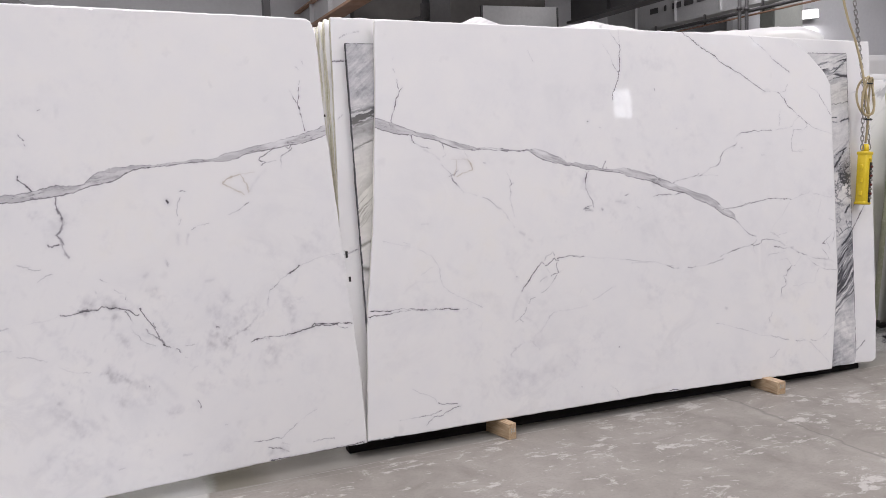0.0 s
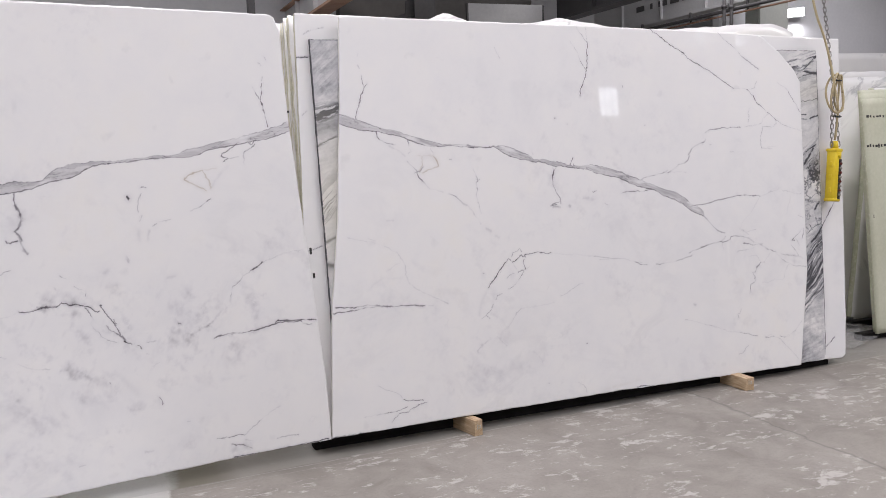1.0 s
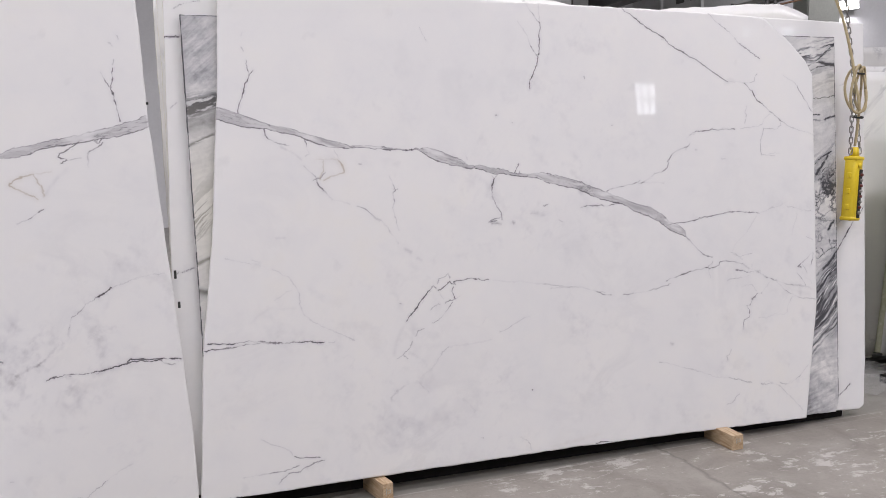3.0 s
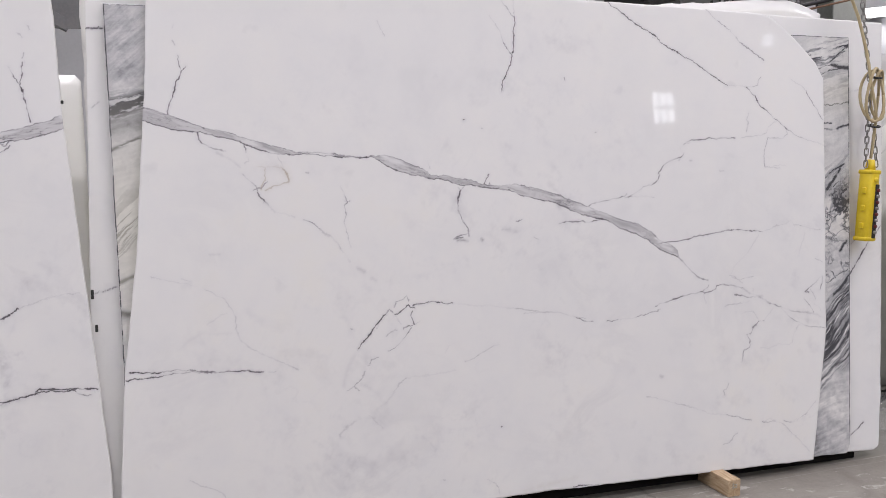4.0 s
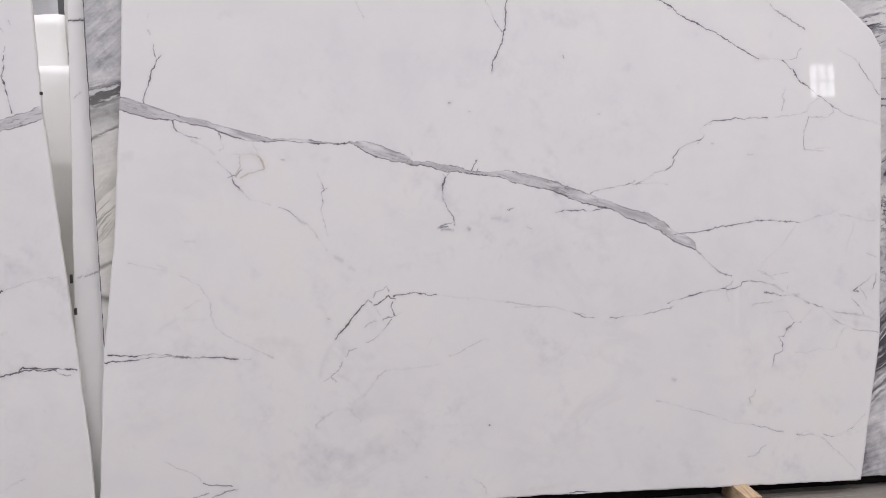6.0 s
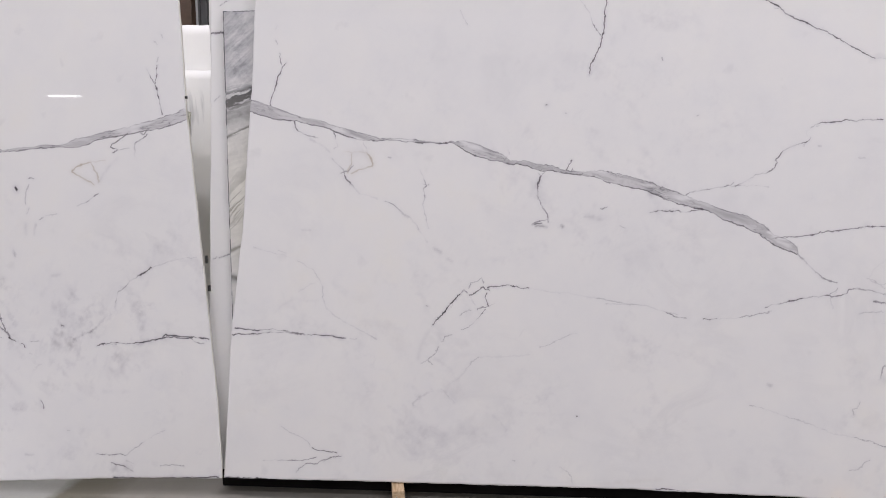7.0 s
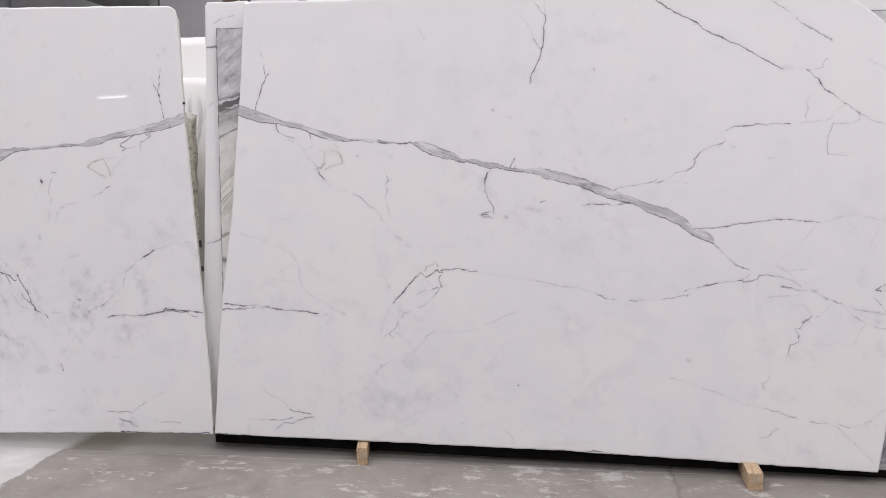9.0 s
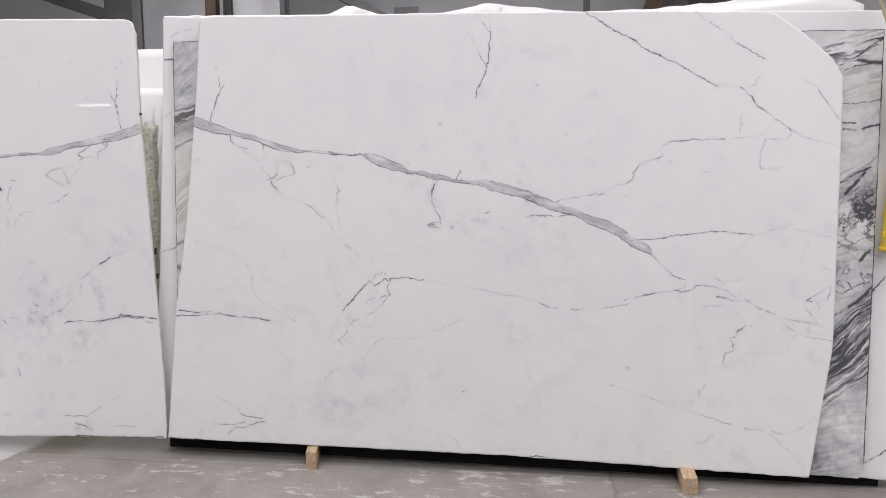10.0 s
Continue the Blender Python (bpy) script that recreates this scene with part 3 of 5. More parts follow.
def bold_veined(u, v, probe=False):
    """The cut-cornered slab: one bold vein falling away from the gap, with branches, loops and hair veins."""
    f = Veins(u, v, probe)
    f.band([(0.164, 1.613, 0.0252), (0.224, 1.594, 0.0242), (0.284, 1.573, 0.0219), (0.329, 1.564, 0.0162), (0.374, 1.555, 0.0105), (0.448, 1.536, 0.0119), (0.507, 1.518, 0.0109), (0.566, 1.496, 0.0142), (0.625, 1.478, 0.0147), (0.683, 1.469, 0.0109), (0.721, 1.460, 0.0033), (0.771, 1.465, 0.0043), (0.828, 1.458, 0.0067), (0.886, 1.450, 0.0052), (0.943, 1.445, 0.0029), (0.992, 1.441, 0.0014), (1.029, 1.445, 0.0052), (1.058, 1.438, 0.0119)],
           [(1.058, 1.438, 0.0119), (1.100, 1.423, 0.0223), (1.143, 1.404, 0.0247), (1.185, 1.389, 0.0209), (1.227, 1.376, 0.0171), (1.261, 1.360, 0.0090), (1.297, 1.353, 0.0052), (1.325, 1.353, 0.0105), (1.367, 1.341, 0.0119), (1.408, 1.333, 0.0128), (1.450, 1.327, 0.0090), (1.477, 1.319, 0.0062), (1.519, 1.313, 0.0067), (1.560, 1.306, 0.0076), (1.614, 1.308, 0.0128), (1.669, 1.291, 0.0219), (1.723, 1.280, 0.0204), (1.764, 1.267, 0.0219), (1.817, 1.257, 0.0204)],
           [(1.817, 1.257, 0.0204), (1.858, 1.239, 0.0200), (1.898, 1.219, 0.0219), (1.938, 1.206, 0.0214), (1.978, 1.192, 0.0214), (2.018, 1.175, 0.0176), (2.058, 1.167, 0.0128), (2.098, 1.151, 0.0138), (2.138, 1.131, 0.0204), (2.177, 1.119, 0.0218), (2.216, 1.107, 0.0228), (2.250, 1.087, 0.0214), (2.282, 1.070, 0.0185), (2.314, 1.039, 0.0176), (2.347, 1.021, 0.0200), (2.381, 1.007, 0.0209), (2.404, 0.994, 0.0161), (2.420, 0.974, 0.0052)])
    f.line([(0.243, 1.613), (0.252, 1.644), (0.264, 1.675), (0.273, 1.703), (0.286, 1.736), (0.301, 1.773), (0.319, 1.792)], .9, .003)
    f.line([(0.301, 1.773), (0.295, 1.801), (0.293, 1.835)], .6, .002)
    f.line([(0.281, 1.871), (0.275, 1.888)], .3, .004)
    f.line([(0.276, 1.933), (0.282, 1.947)], .25, .004)
    f.line([(1.659, 2.020), (1.661, 1.999), (1.654, 1.978), (1.654, 1.954), (1.651, 1.920), (1.651, 1.893), (1.641, 1.861), (1.638, 1.832), (1.625, 1.800), (1.612, 1.779), (1.598, 1.753), (1.593, 1.734), (1.590, 1.713)], .7, .003)
    f.line([(1.655, 2.105), (1.656, 2.065), (1.659, 2.020)], .35, .002)
    f.line([(1.593, 2.102), (1.623, 2.061), (1.648, 2.029), (1.659, 2.020)], .45, .002)
    f.line([(1.548, 2.023), (1.570, 1.994), (1.592, 1.956), (1.605, 1.915)], .3, .003)
    f.line([(1.605, 1.915), (1.624, 1.888), (1.641, 1.861)], .5, .002)
    f.line([(2.100, 2.104), (2.139, 2.077), (2.217, 2.025), (2.269, 1.995), (2.333, 1.963), (2.359, 1.936), (2.377, 1.923), (2.436, 1.895), (2.487, 1.869), (2.551, 1.836), (2.614, 1.796), (2.665, 1.767), (2.705, 1.746)], .8, .003)
    f.line([(2.321, 1.955), (2.352, 1.947)], .35, .002)
    f.line([(2.705, 1.743), (2.765, 1.745), (2.804, 1.739)], .25, .003)
    f.line([(2.804, 1.739), (2.827, 1.721), (2.857, 1.697), (2.862, 1.674), (2.880, 1.654), (2.902, 1.638)], .7, .003)
    f.line([(2.902, 1.638), (2.920, 1.628), (2.940, 1.612), (2.950, 1.597), (2.977, 1.581), (3.002, 1.563), (3.026, 1.547)], .5, .003)
    f.line([(3.026, 1.547), (3.056, 1.527), (3.100, 1.506), (3.148, 1.493)], .35, .004)
    f.line([(3.148, 1.493), (3.197, 1.480), (3.238, 1.465)], .2, .004)
    f.line([(2.807, 1.739), (2.839, 1.743), (2.871, 1.751), (2.873, 1.771), (2.887, 1.786)], .35, .002)
    f.line([(2.597, 2.088), (2.630, 2.062), (2.685, 2.017), (2.723, 1.998), (2.753, 1.967)], .4, .003)
    f.line([(2.753, 1.967), (2.778, 1.943), (2.823, 1.917), (2.860, 1.893), (2.885, 1.877), (2.902, 1.862)], .45, .006)
    f.line([(3.053, 1.780), (3.082, 1.764), (3.118, 1.746), (3.143, 1.725)], .3, .003)
    f.line([(3.143, 1.725), (3.151, 1.700), (3.180, 1.664), (3.203, 1.636), (3.213, 1.611), (3.237, 1.588)], .5, .003)
    f.line([(3.026, 1.547), (3.027, 1.520), (2.998, 1.502), (2.954, 1.500), (2.922, 1.508)], .35, .003)
    f.line([(2.922, 1.508), (2.906, 1.470), (2.897, 1.431), (2.895, 1.393), (2.898, 1.370)], .45, .003)
    f.line([(2.898, 1.370), (2.945, 1.367), (2.982, 1.359)], .25, .003)
    f.line([(2.903, 1.367), (2.981, 1.375), (3.018, 1.374)], .2, .003)
    f.line([(2.977, 1.581), (2.941, 1.566), (2.921, 1.551), (2.910, 1.531), (2.880, 1.518), (2.831, 1.514), (2.774, 1.506)], .25, .004)
    f.line([(2.817, 1.621), (2.812, 1.603), (2.805, 1.588), (2.810, 1.573), (2.803, 1.534)], .4, .003)
    f.line([(1.981, 1.218), (2.018, 1.231), (2.057, 1.237), (2.097, 1.240), (2.136, 1.250), (2.154, 1.253), (2.167, 1.261)], .5, .003)
    f.line([(2.175, 1.245), (2.201, 1.258), (2.227, 1.277), (2.253, 1.293), (2.291, 1.303), (2.322, 1.319)], .55, .003)
    f.line([(2.154, 1.248), (2.188, 1.248), (2.227, 1.250), (2.266, 1.253), (2.305, 1.245)], .4, .002)
    f.line([(2.327, 1.324), (2.337, 1.343), (2.332, 1.353), (2.345, 1.364), (2.347, 1.374), (2.367, 1.395), (2.401, 1.408), (2.444, 1.418), (2.456, 1.428), (2.464, 1.441)], .7, .003)
    f.line([(2.456, 1.441), (2.448, 1.462), (2.461, 1.478)], .3, .003)
    f.line([(2.461, 1.478), (2.481, 1.488), (2.506, 1.498), (2.569, 1.500), (2.607, 1.508), (2.632, 1.502), (2.670, 1.510), (2.702, 1.507), (2.737, 1.504)], .65, .003)
    f.line([(2.321, 1.039), (2.386, 1.043), (2.437, 1.043), (2.488, 1.054), (2.551, 1.063), (2.615, 1.071), (2.678, 1.079), (2.728, 1.083), (2.790, 1.075), (2.852, 1.073), (2.877, 1.066)], .6, .003)
    f.line([(2.877, 1.066), (2.914, 1.076), (2.951, 1.090), (3.000, 1.100), (3.036, 1.113)], .22, .006)
    f.line([(3.049, 1.096), (3.098, 1.088)], .45, .003)
    f.line([(3.098, 1.088), (3.134, 1.076), (3.207, 1.061)], .2, .005)
    f.line([(1.837, 1.145), (1.859, 1.153), (1.912, 1.151), (1.979, 1.148), (2.019, 1.151), (2.032, 1.157)], .65, .003)
    f.line([(1.389, 1.298), (1.381, 1.271), (1.375, 1.241), (1.381, 1.213), (1.395, 1.181), (1.412, 1.148), (1.423, 1.126), (1.423, 1.107)], .6, .006)
    f.line([(1.378, 1.314), (1.389, 1.298), (1.408, 1.317)], .4, .003)
    f.line([(1.423, 1.121), (1.381, 1.112), (1.353, 1.101), (1.395, 1.104)], .5, .006)
    f.line([(1.373, 1.093), (1.417, 1.091)], .45, .009)
    f.line([(1.494, 1.325), (1.505, 1.344), (1.518, 1.366)], .6, .003)
    f.line([(1.519, 1.317), (1.521, 1.331)], .5, .003)
    f.line([(0.350, 1.544), (0.353, 1.527), (0.365, 1.507)], .6, .005)
    f.line([(0.365, 1.507), (0.388, 1.490), (0.418, 1.482), (0.448, 1.473)], .4, .004)
    f.line([(0.418, 1.470), (0.442, 1.456)], .25, .008)
    f.line([(0.448, 1.453), (0.483, 1.431), (0.501, 1.411)], .2, .007)
    f.line([(0.509, 1.385), (0.536, 1.357), (0.559, 1.337), (0.565, 1.318)], .4, .004)
    f.line([(0.504, 1.512), (0.522, 1.495), (0.528, 1.472)], .6, .003)
    f.line([(0.528, 1.458), (0.536, 1.436), (0.521, 1.425)], .25, .004)
    f.line([(0.566, 1.416), (0.595, 1.413), (0.624, 1.410), (0.660, 1.410)], .55, .004, 1)
    f.line([(0.660, 1.410), (0.674, 1.388), (0.683, 1.368), (0.683, 1.354)], .8, .005, 1)
    f.line([(0.683, 1.354), (0.659, 1.343), (0.624, 1.335), (0.595, 1.323)], .65, .004, 1)
    f.line([(0.595, 1.413), (0.598, 1.388), (0.595, 1.365), (0.586, 1.346), (0.577, 1.326)], .6, .003, 1)
    f.line([(0.565, 1.312), (0.571, 1.295), (0.588, 1.276)], .6, .005)
    f.line([(0.588, 1.276), (0.606, 1.256), (0.629, 1.239)], .45, .007)
    f.line([(0.645, 1.452), (0.660, 1.430), (0.668, 1.407)], .3, .003)
    f.line([(0.550, 1.323), (0.580, 1.332), (0.601, 1.351)], .4, .004)
    f.line([(0.629, 1.236), (0.705, 1.214)], .16, .005)
    f.line([(0.735, 1.203), (0.778, 1.186), (0.799, 1.164)], .5, .003)
    f.line([(0.799, 1.164), (0.816, 1.142), (0.842, 1.128), (0.862, 1.106), (0.877, 1.083)], .35, .007)
    f.line([(0.877, 1.083), (0.914, 1.028)], .2, .006)
    f.line([(0.943, 1.003), (0.971, 0.984)], .3, .010)
    f.line([(1.003, 0.954), (1.017, 0.945)], .25, .010)
    f.line([(0.886, 1.331), (0.897, 1.312), (0.906, 1.290)], .3, .003)
    f.line([(0.906, 1.290), (0.912, 1.270), (0.903, 1.248), (0.911, 1.217)], .5, .003)
    f.line([(0.911, 1.217), (0.897, 1.190), (0.906, 1.151), (0.914, 1.109), (0.920, 1.087)], .3, .003)
    f.line([(0.903, 1.273), (0.923, 1.273)], .4, .002)
    f.line([(0.933, 0.675), (0.957, 0.704), (0.983, 0.732), (1.000, 0.755), (1.014, 0.769), (1.034, 0.789), (1.052, 0.809)], .85, .003)
    f.line([(1.006, 0.761), (1.029, 0.786), (1.052, 0.809), (1.066, 0.829), (1.080, 0.815)], .45, .005)
    f.line([(1.089, 0.804), (1.114, 0.813), (1.131, 0.825), (1.149, 0.839), (1.160, 0.828), (1.171, 0.825)], .7, .003)
    f.line([(1.086, 0.832), (1.097, 0.855), (1.120, 0.861), (1.143, 0.875), (1.151, 0.853)], .4, .003)
    f.line([(1.166, 0.834), (1.185, 0.839), (1.214, 0.837), (1.250, 0.846), (1.284, 0.838), (1.312, 0.836), (1.340, 0.831)], .8, .003)
    f.line([(1.163, 0.814), (1.157, 0.797), (1.166, 0.770), (1.171, 0.756)], .7, .003)
    f.line([(1.171, 0.756), (1.143, 0.752), (1.123, 0.741)], .55, .003)
    f.line([(1.171, 0.756), (1.200, 0.770)], .25, .003)
    f.line([(1.157, 0.742), (1.137, 0.722), (1.123, 0.702)], .65, .003)
    f.line([(1.123, 0.702), (1.100, 0.679), (1.057, 0.658)], .4, .003)
    f.line([(1.072, 0.824), (1.100, 0.791), (1.114, 0.763)], .2, .004)
    f.line([(1.052, 0.714), (1.072, 0.734), (1.094, 0.740)], .35, .004)
    f.line([(0.971, 0.606), (0.985, 0.626), (1.014, 0.635)], .35, .004)
    f.line([(0.933, 0.669), (0.907, 0.632), (0.884, 0.589), (0.869, 0.532)], .17, .014)
    f.line([(0.956, 0.583), (0.948, 0.557), (0.919, 0.539), (0.913, 0.528), (0.933, 0.506)], .35, .005)
    f.line([(0.913, 0.528), (0.884, 0.513)], .25, .005)
    f.line([(0.942, 0.534), (0.985, 0.507), (1.014, 0.474), (1.028, 0.447)], .17, .010)
    f.line([(1.005, 0.423), (1.043, 0.447), (1.072, 0.482)], .3, .008)
    f.line([(1.072, 0.482), (1.100, 0.519), (1.129, 0.540)], .25, .006)
    f.line([(1.129, 0.540), (1.200, 0.542), (1.341, 0.551)], .13, .006)
    f.line([(0.845, 0.333), (0.878, 0.368), (0.913, 0.386), (0.956, 0.399)], .25, .007)
    f.line([(0.927, 0.398), (0.985, 0.389)], .2, .012)
    f.line([(0.971, 0.400), (1.000, 0.367), (1.020, 0.345)], .22, .006)
    f.line([(1.383, 0.586), (1.425, 0.595), (1.467, 0.616), (1.503, 0.636), (1.541, 0.642)], .3, .003)
    f.line([(1.299, 0.628), (1.313, 0.656), (1.341, 0.665)], .15, .006)
    f.line([(1.340, 0.831), (1.424, 0.819), (1.535, 0.807), (1.618, 0.792)], .14, .006)
    f.line([(1.618, 0.792), (1.686, 0.780), (1.754, 0.768), (1.808, 0.763), (1.849, 0.751), (1.889, 0.738)], .3, .004)
    f.line([(1.889, 0.738), (1.922, 0.725), (1.943, 0.715), (1.983, 0.708)], .5, .003)
    f.line([(1.659, 0.768), (1.754, 0.768)], .22, .003)
    f.line([(1.876, 0.738), (1.916, 0.733), (1.948, 0.728)], .3, .002)
    f.line([(2.055, 0.706), (2.077, 0.702), (2.103, 0.708)], .5, .003)
    f.line([(2.116, 0.708), (2.195, 0.715)], .2, .003)
    f.line([(2.195, 0.715), (2.260, 0.725), (2.299, 0.733), (2.325, 0.742)], .4, .003)
    f.line([(2.299, 0.752), (2.317, 0.763), (2.351, 0.769), (2.389, 0.783)], .45, .003)
    f.line([(2.389, 0.783), (2.441, 0.792), (2.492, 0.799), (2.543, 0.808)], .85, .003)
    f.line([(2.543, 0.808), (2.568, 0.819), (2.576, 0.832)], .5, .003)
    f.line([(2.543, 0.805), (2.556, 0.797), (2.581, 0.800), (2.614, 0.814), (2.619, 0.830), (2.644, 0.833)], .6, .003)
    f.line([(2.548, 0.800), (2.554, 0.773), (2.559, 0.752)], .2, .003)
    f.line([(2.417, 0.980), (2.438, 0.954), (2.459, 0.933)], .4, .006)
    f.line([(2.459, 0.933), (2.490, 0.902)], .25, .006)
    f.line([(2.490, 0.902), (2.516, 0.878), (2.542, 0.866), (2.575, 0.856)], .45, .004)
    f.line([(2.644, 0.833), (2.700, 0.826), (2.733, 0.819), (2.758, 0.809)], .4, .004)
    f.line([(2.758, 0.809), (2.796, 0.784), (2.821, 0.771), (2.871, 0.764)], .3, .007)
    f.line([(2.713, 0.782), (2.746, 0.777), (2.796, 0.763), (2.841, 0.766)], .5, .003)
    f.line([(2.841, 0.766), (2.871, 0.754), (2.909, 0.729), (2.947, 0.714)], .4, .008)
    f.line([(2.909, 0.729), (2.947, 0.714), (2.971, 0.707)], .5, .005)
    f.line([(2.971, 0.707), (2.996, 0.697), (3.046, 0.680), (3.119, 0.674)], .3, .006)
    f.line([(3.119, 0.674), (3.181, 0.655), (3.222, 0.638)], .25, .008)
    f.line([(2.972, 0.702), (3.009, 0.666), (3.047, 0.641), (3.084, 0.616), (3.121, 0.604)], .4, .004)
    f.line([(3.121, 0.604), (3.182, 0.598), (3.224, 0.589)], .35, .004)
    f.line([(3.009, 0.679), (3.096, 0.637), (3.182, 0.619)], .12, .018)
    f.line([(2.664, 0.734), (2.747, 0.741), (2.797, 0.745)], .3, .003)
    f.line([(2.689, 0.873), (2.714, 0.868), (2.732, 0.853), (2.757, 0.835)], .35, .004)
    f.line([(2.699, 0.866), (2.745, 0.848), (2.795, 0.857), (2.819, 0.865)], .3, .003)
    f.line([(2.699, 0.879), (2.713, 0.905), (2.743, 0.932), (2.780, 0.961), (2.817, 1.005), (2.853, 1.053)], .15, .006)
    f.line([(2.816, 0.802), (2.821, 0.771)], .3, .003)
    f.line([(2.874, 0.650), (2.849, 0.649), (2.829, 0.633)], .5, .003)
    f.line([(2.829, 0.630), (2.812, 0.622)], .6, .008)
    f.line([(2.812, 0.622), (2.800, 0.595), (2.775, 0.589), (2.788, 0.569), (2.796, 0.543)], .5, .004)
    f.line([(2.796, 0.543), (2.788, 0.529), (2.758, 0.520), (2.751, 0.502), (2.749, 0.465)], .45, .003)
    f.line([(2.849, 0.649), (2.828, 0.675), (2.815, 0.700), (2.748, 0.696)], .2, .003)
    f.line([(2.873, 0.652), (2.910, 0.682), (2.927, 0.706)], .15, .004)
    f.line([(3.084, 0.621), (3.060, 0.603), (3.043, 0.574), (3.032, 0.537)], .22, .005)
    f.line([(3.032, 0.537), (3.012, 0.528), (2.951, 0.532), (2.914, 0.520), (2.851, 0.523)], .15, .004)
    f.line([(3.217, 0.839), (3.208, 0.810), (3.197, 0.779)], .5, .004)
    f.line([(3.217, 0.839), (3.189, 0.825), (3.165, 0.809), (3.136, 0.791)], .35, .004)
    f.line([(3.131, 0.788), (3.110, 0.770), (3.134, 0.767)], .5, .005)
    f.line([(3.103, 0.738), (3.123, 0.718), (3.138, 0.695), (3.156, 0.670)], .45, .003)
    f.line([(3.141, 0.783), (3.161, 0.753), (3.172, 0.732)], .25, .003)
    f.line([(3.162, 0.709), (3.187, 0.697), (3.200, 0.676)], .35, .003)
    f.line([(2.239, 0.353), (2.266, 0.346), (2.297, 0.337)], .35, .003)
    f.line([(2.297, 0.337), (2.384, 0.308)], .15, .004)
    f.line([(2.384, 0.308), (2.449, 0.291), (2.501, 0.269), (2.552, 0.248)], .25, .004)
    f.line([(2.552, 0.245), (2.655, 0.225)], .15, .004)
    f.line([(2.655, 0.225), (2.711, 0.212), (2.757, 0.195), (2.795, 0.183)], .4, .003)
    f.line([(2.851, 0.173), (2.883, 0.166), (2.921, 0.168)], .45, .003)
    f.line([(2.921, 0.168), (2.954, 0.156), (2.984, 0.134), (3.017, 0.101)], .3, .003)
    f.line([(3.017, 0.101), (3.060, 0.064), (3.098, 0.026), (3.118, 0.001)], .2, .004)
    f.line([(2.851, 0.173), (2.896, 0.183), (2.928, 0.168)], .25, .003)
    f.line([(2.971, 0.162), (3.008, 0.154), (3.045, 0.155), (3.077, 0.170), (3.106, 0.192)], .4, .003)
    f.line([(3.106, 0.192), (3.135, 0.217), (3.161, 0.239)], .2, .005)
    f.line([(2.637, 0.088), (2.670, 0.095), (2.695, 0.120), (2.713, 0.137)], .3, .003)
    f.line([(2.668, 0.372), (2.661, 0.345), (2.643, 0.342), (2.648, 0.318)], .45, .003)
    f.line([(3.115, 1.053), (3.111, 1.022), (3.088, 0.983), (3.077, 0.944)], .14, .006)
    f.line([(3.174, 0.928), (3.216, 0.910)], .25, .004)
    f.line([(0.068, 0.655), (0.123, 0.652), (0.175, 0.649)], .9, .003)
    f.line([(0.175, 0.649), (0.230, 0.653), (0.291, 0.646), (0.336, 0.638), (0.387, 0.628)], .55, .003)
    f.line([(0.387, 0.628), (0.426, 0.630), (0.471, 0.627), (0.516, 0.622), (0.555, 0.616)], 1, .003)
    f.line([(0.055, 0.628), (0.123, 0.631), (0.169, 0.634)], .8, .003)
    f.line([(0.169, 0.634), (0.230, 0.638), (0.291, 0.640), (0.351, 0.633), (0.387, 0.628)], .5, .003)
    f.line([(0.169, 0.641), (0.230, 0.644), (0.306, 0.643)], .25, .007)
    f.line([(0.576, 0.612), (0.605, 0.613)], .3, .002)
    f.line([(0.157, 1.009), (0.218, 0.992), (0.279, 0.976), (0.324, 0.962)], .22, .003)
    f.line([(0.348, 0.951), (0.384, 0.931), (0.414, 0.915), (0.437, 0.884)], .3, .003)
    f.line([(0.437, 0.884), (0.461, 0.841), (0.458, 0.793)], .3, .004)
    f.line([(0.458, 0.793), (0.472, 0.750), (0.517, 0.708)], .2, .006)
    f.line([(0.517, 0.708), (0.561, 0.681), (0.611, 0.659), (0.650, 0.634), (0.694, 0.613)], .22, .005)
    f.line([(0.270, 0.993), (0.300, 0.985)], .35, .003)
    f.line([(0.246, 0.725), (0.277, 0.755), (0.322, 0.782)], .12, .010)
    f.line([(0.322, 0.790), (0.382, 0.777), (0.442, 0.778)], .13, .009)
    f.line([(0.353, 0.819), (0.398, 0.843), (0.428, 0.852)], .15, .006)
    f.line([(0.262, 0.225), (0.302, 0.203), (0.341, 0.187), (0.377, 0.165), (0.392, 0.143)], .25, .003)
    f.line([(0.401, 0.134), (0.422, 0.124), (0.468, 0.120), (0.507, 0.113)], .65, .003)
    f.line([(0.178, 0.075), (0.230, 0.077), (0.285, 0.074)], .35, .003)
    f.line([(0.285, 0.074), (0.362, 0.080), (0.392, 0.087), (0.419, 0.094)], .5, .003)
    f.line([(0.325, 0.023), (0.346, 0.047), (0.371, 0.063)], .4, .004)
    f.line([(0.371, 0.063), (0.407, 0.062), (0.437, 0.075), (0.483, 0.091)], .45, .005)
    f.line([(0.483, 0.091), (0.528, 0.099)], .55, .003)
    f.line([(1.869, -0.010), (1.896, -0.006), (1.937, -0.009), (1.964, -0.016), (1.996, -0.022)], .7, .003)
    f.line([(1.469, 0.074), (1.497, 0.055), (1.517, 0.037), (1.520, 0.009)], .25, .005)
    f.line([(1.186, 0.289), (1.215, 0.262), (1.243, 0.229)], .15, .008)
    f.line([(1.269, 0.098), (1.280, 0.096)], .4, .004)
    f.line([(1.636, 0.006), (1.760, 0.021), (1.882, 0.032)], .25, .012, 1)
    f.line([(1.413, 1.594), (1.418, 1.594)], .9, .003)
    f.line([(1.493, 1.555), (1.498, 1.552)], .6, .003)
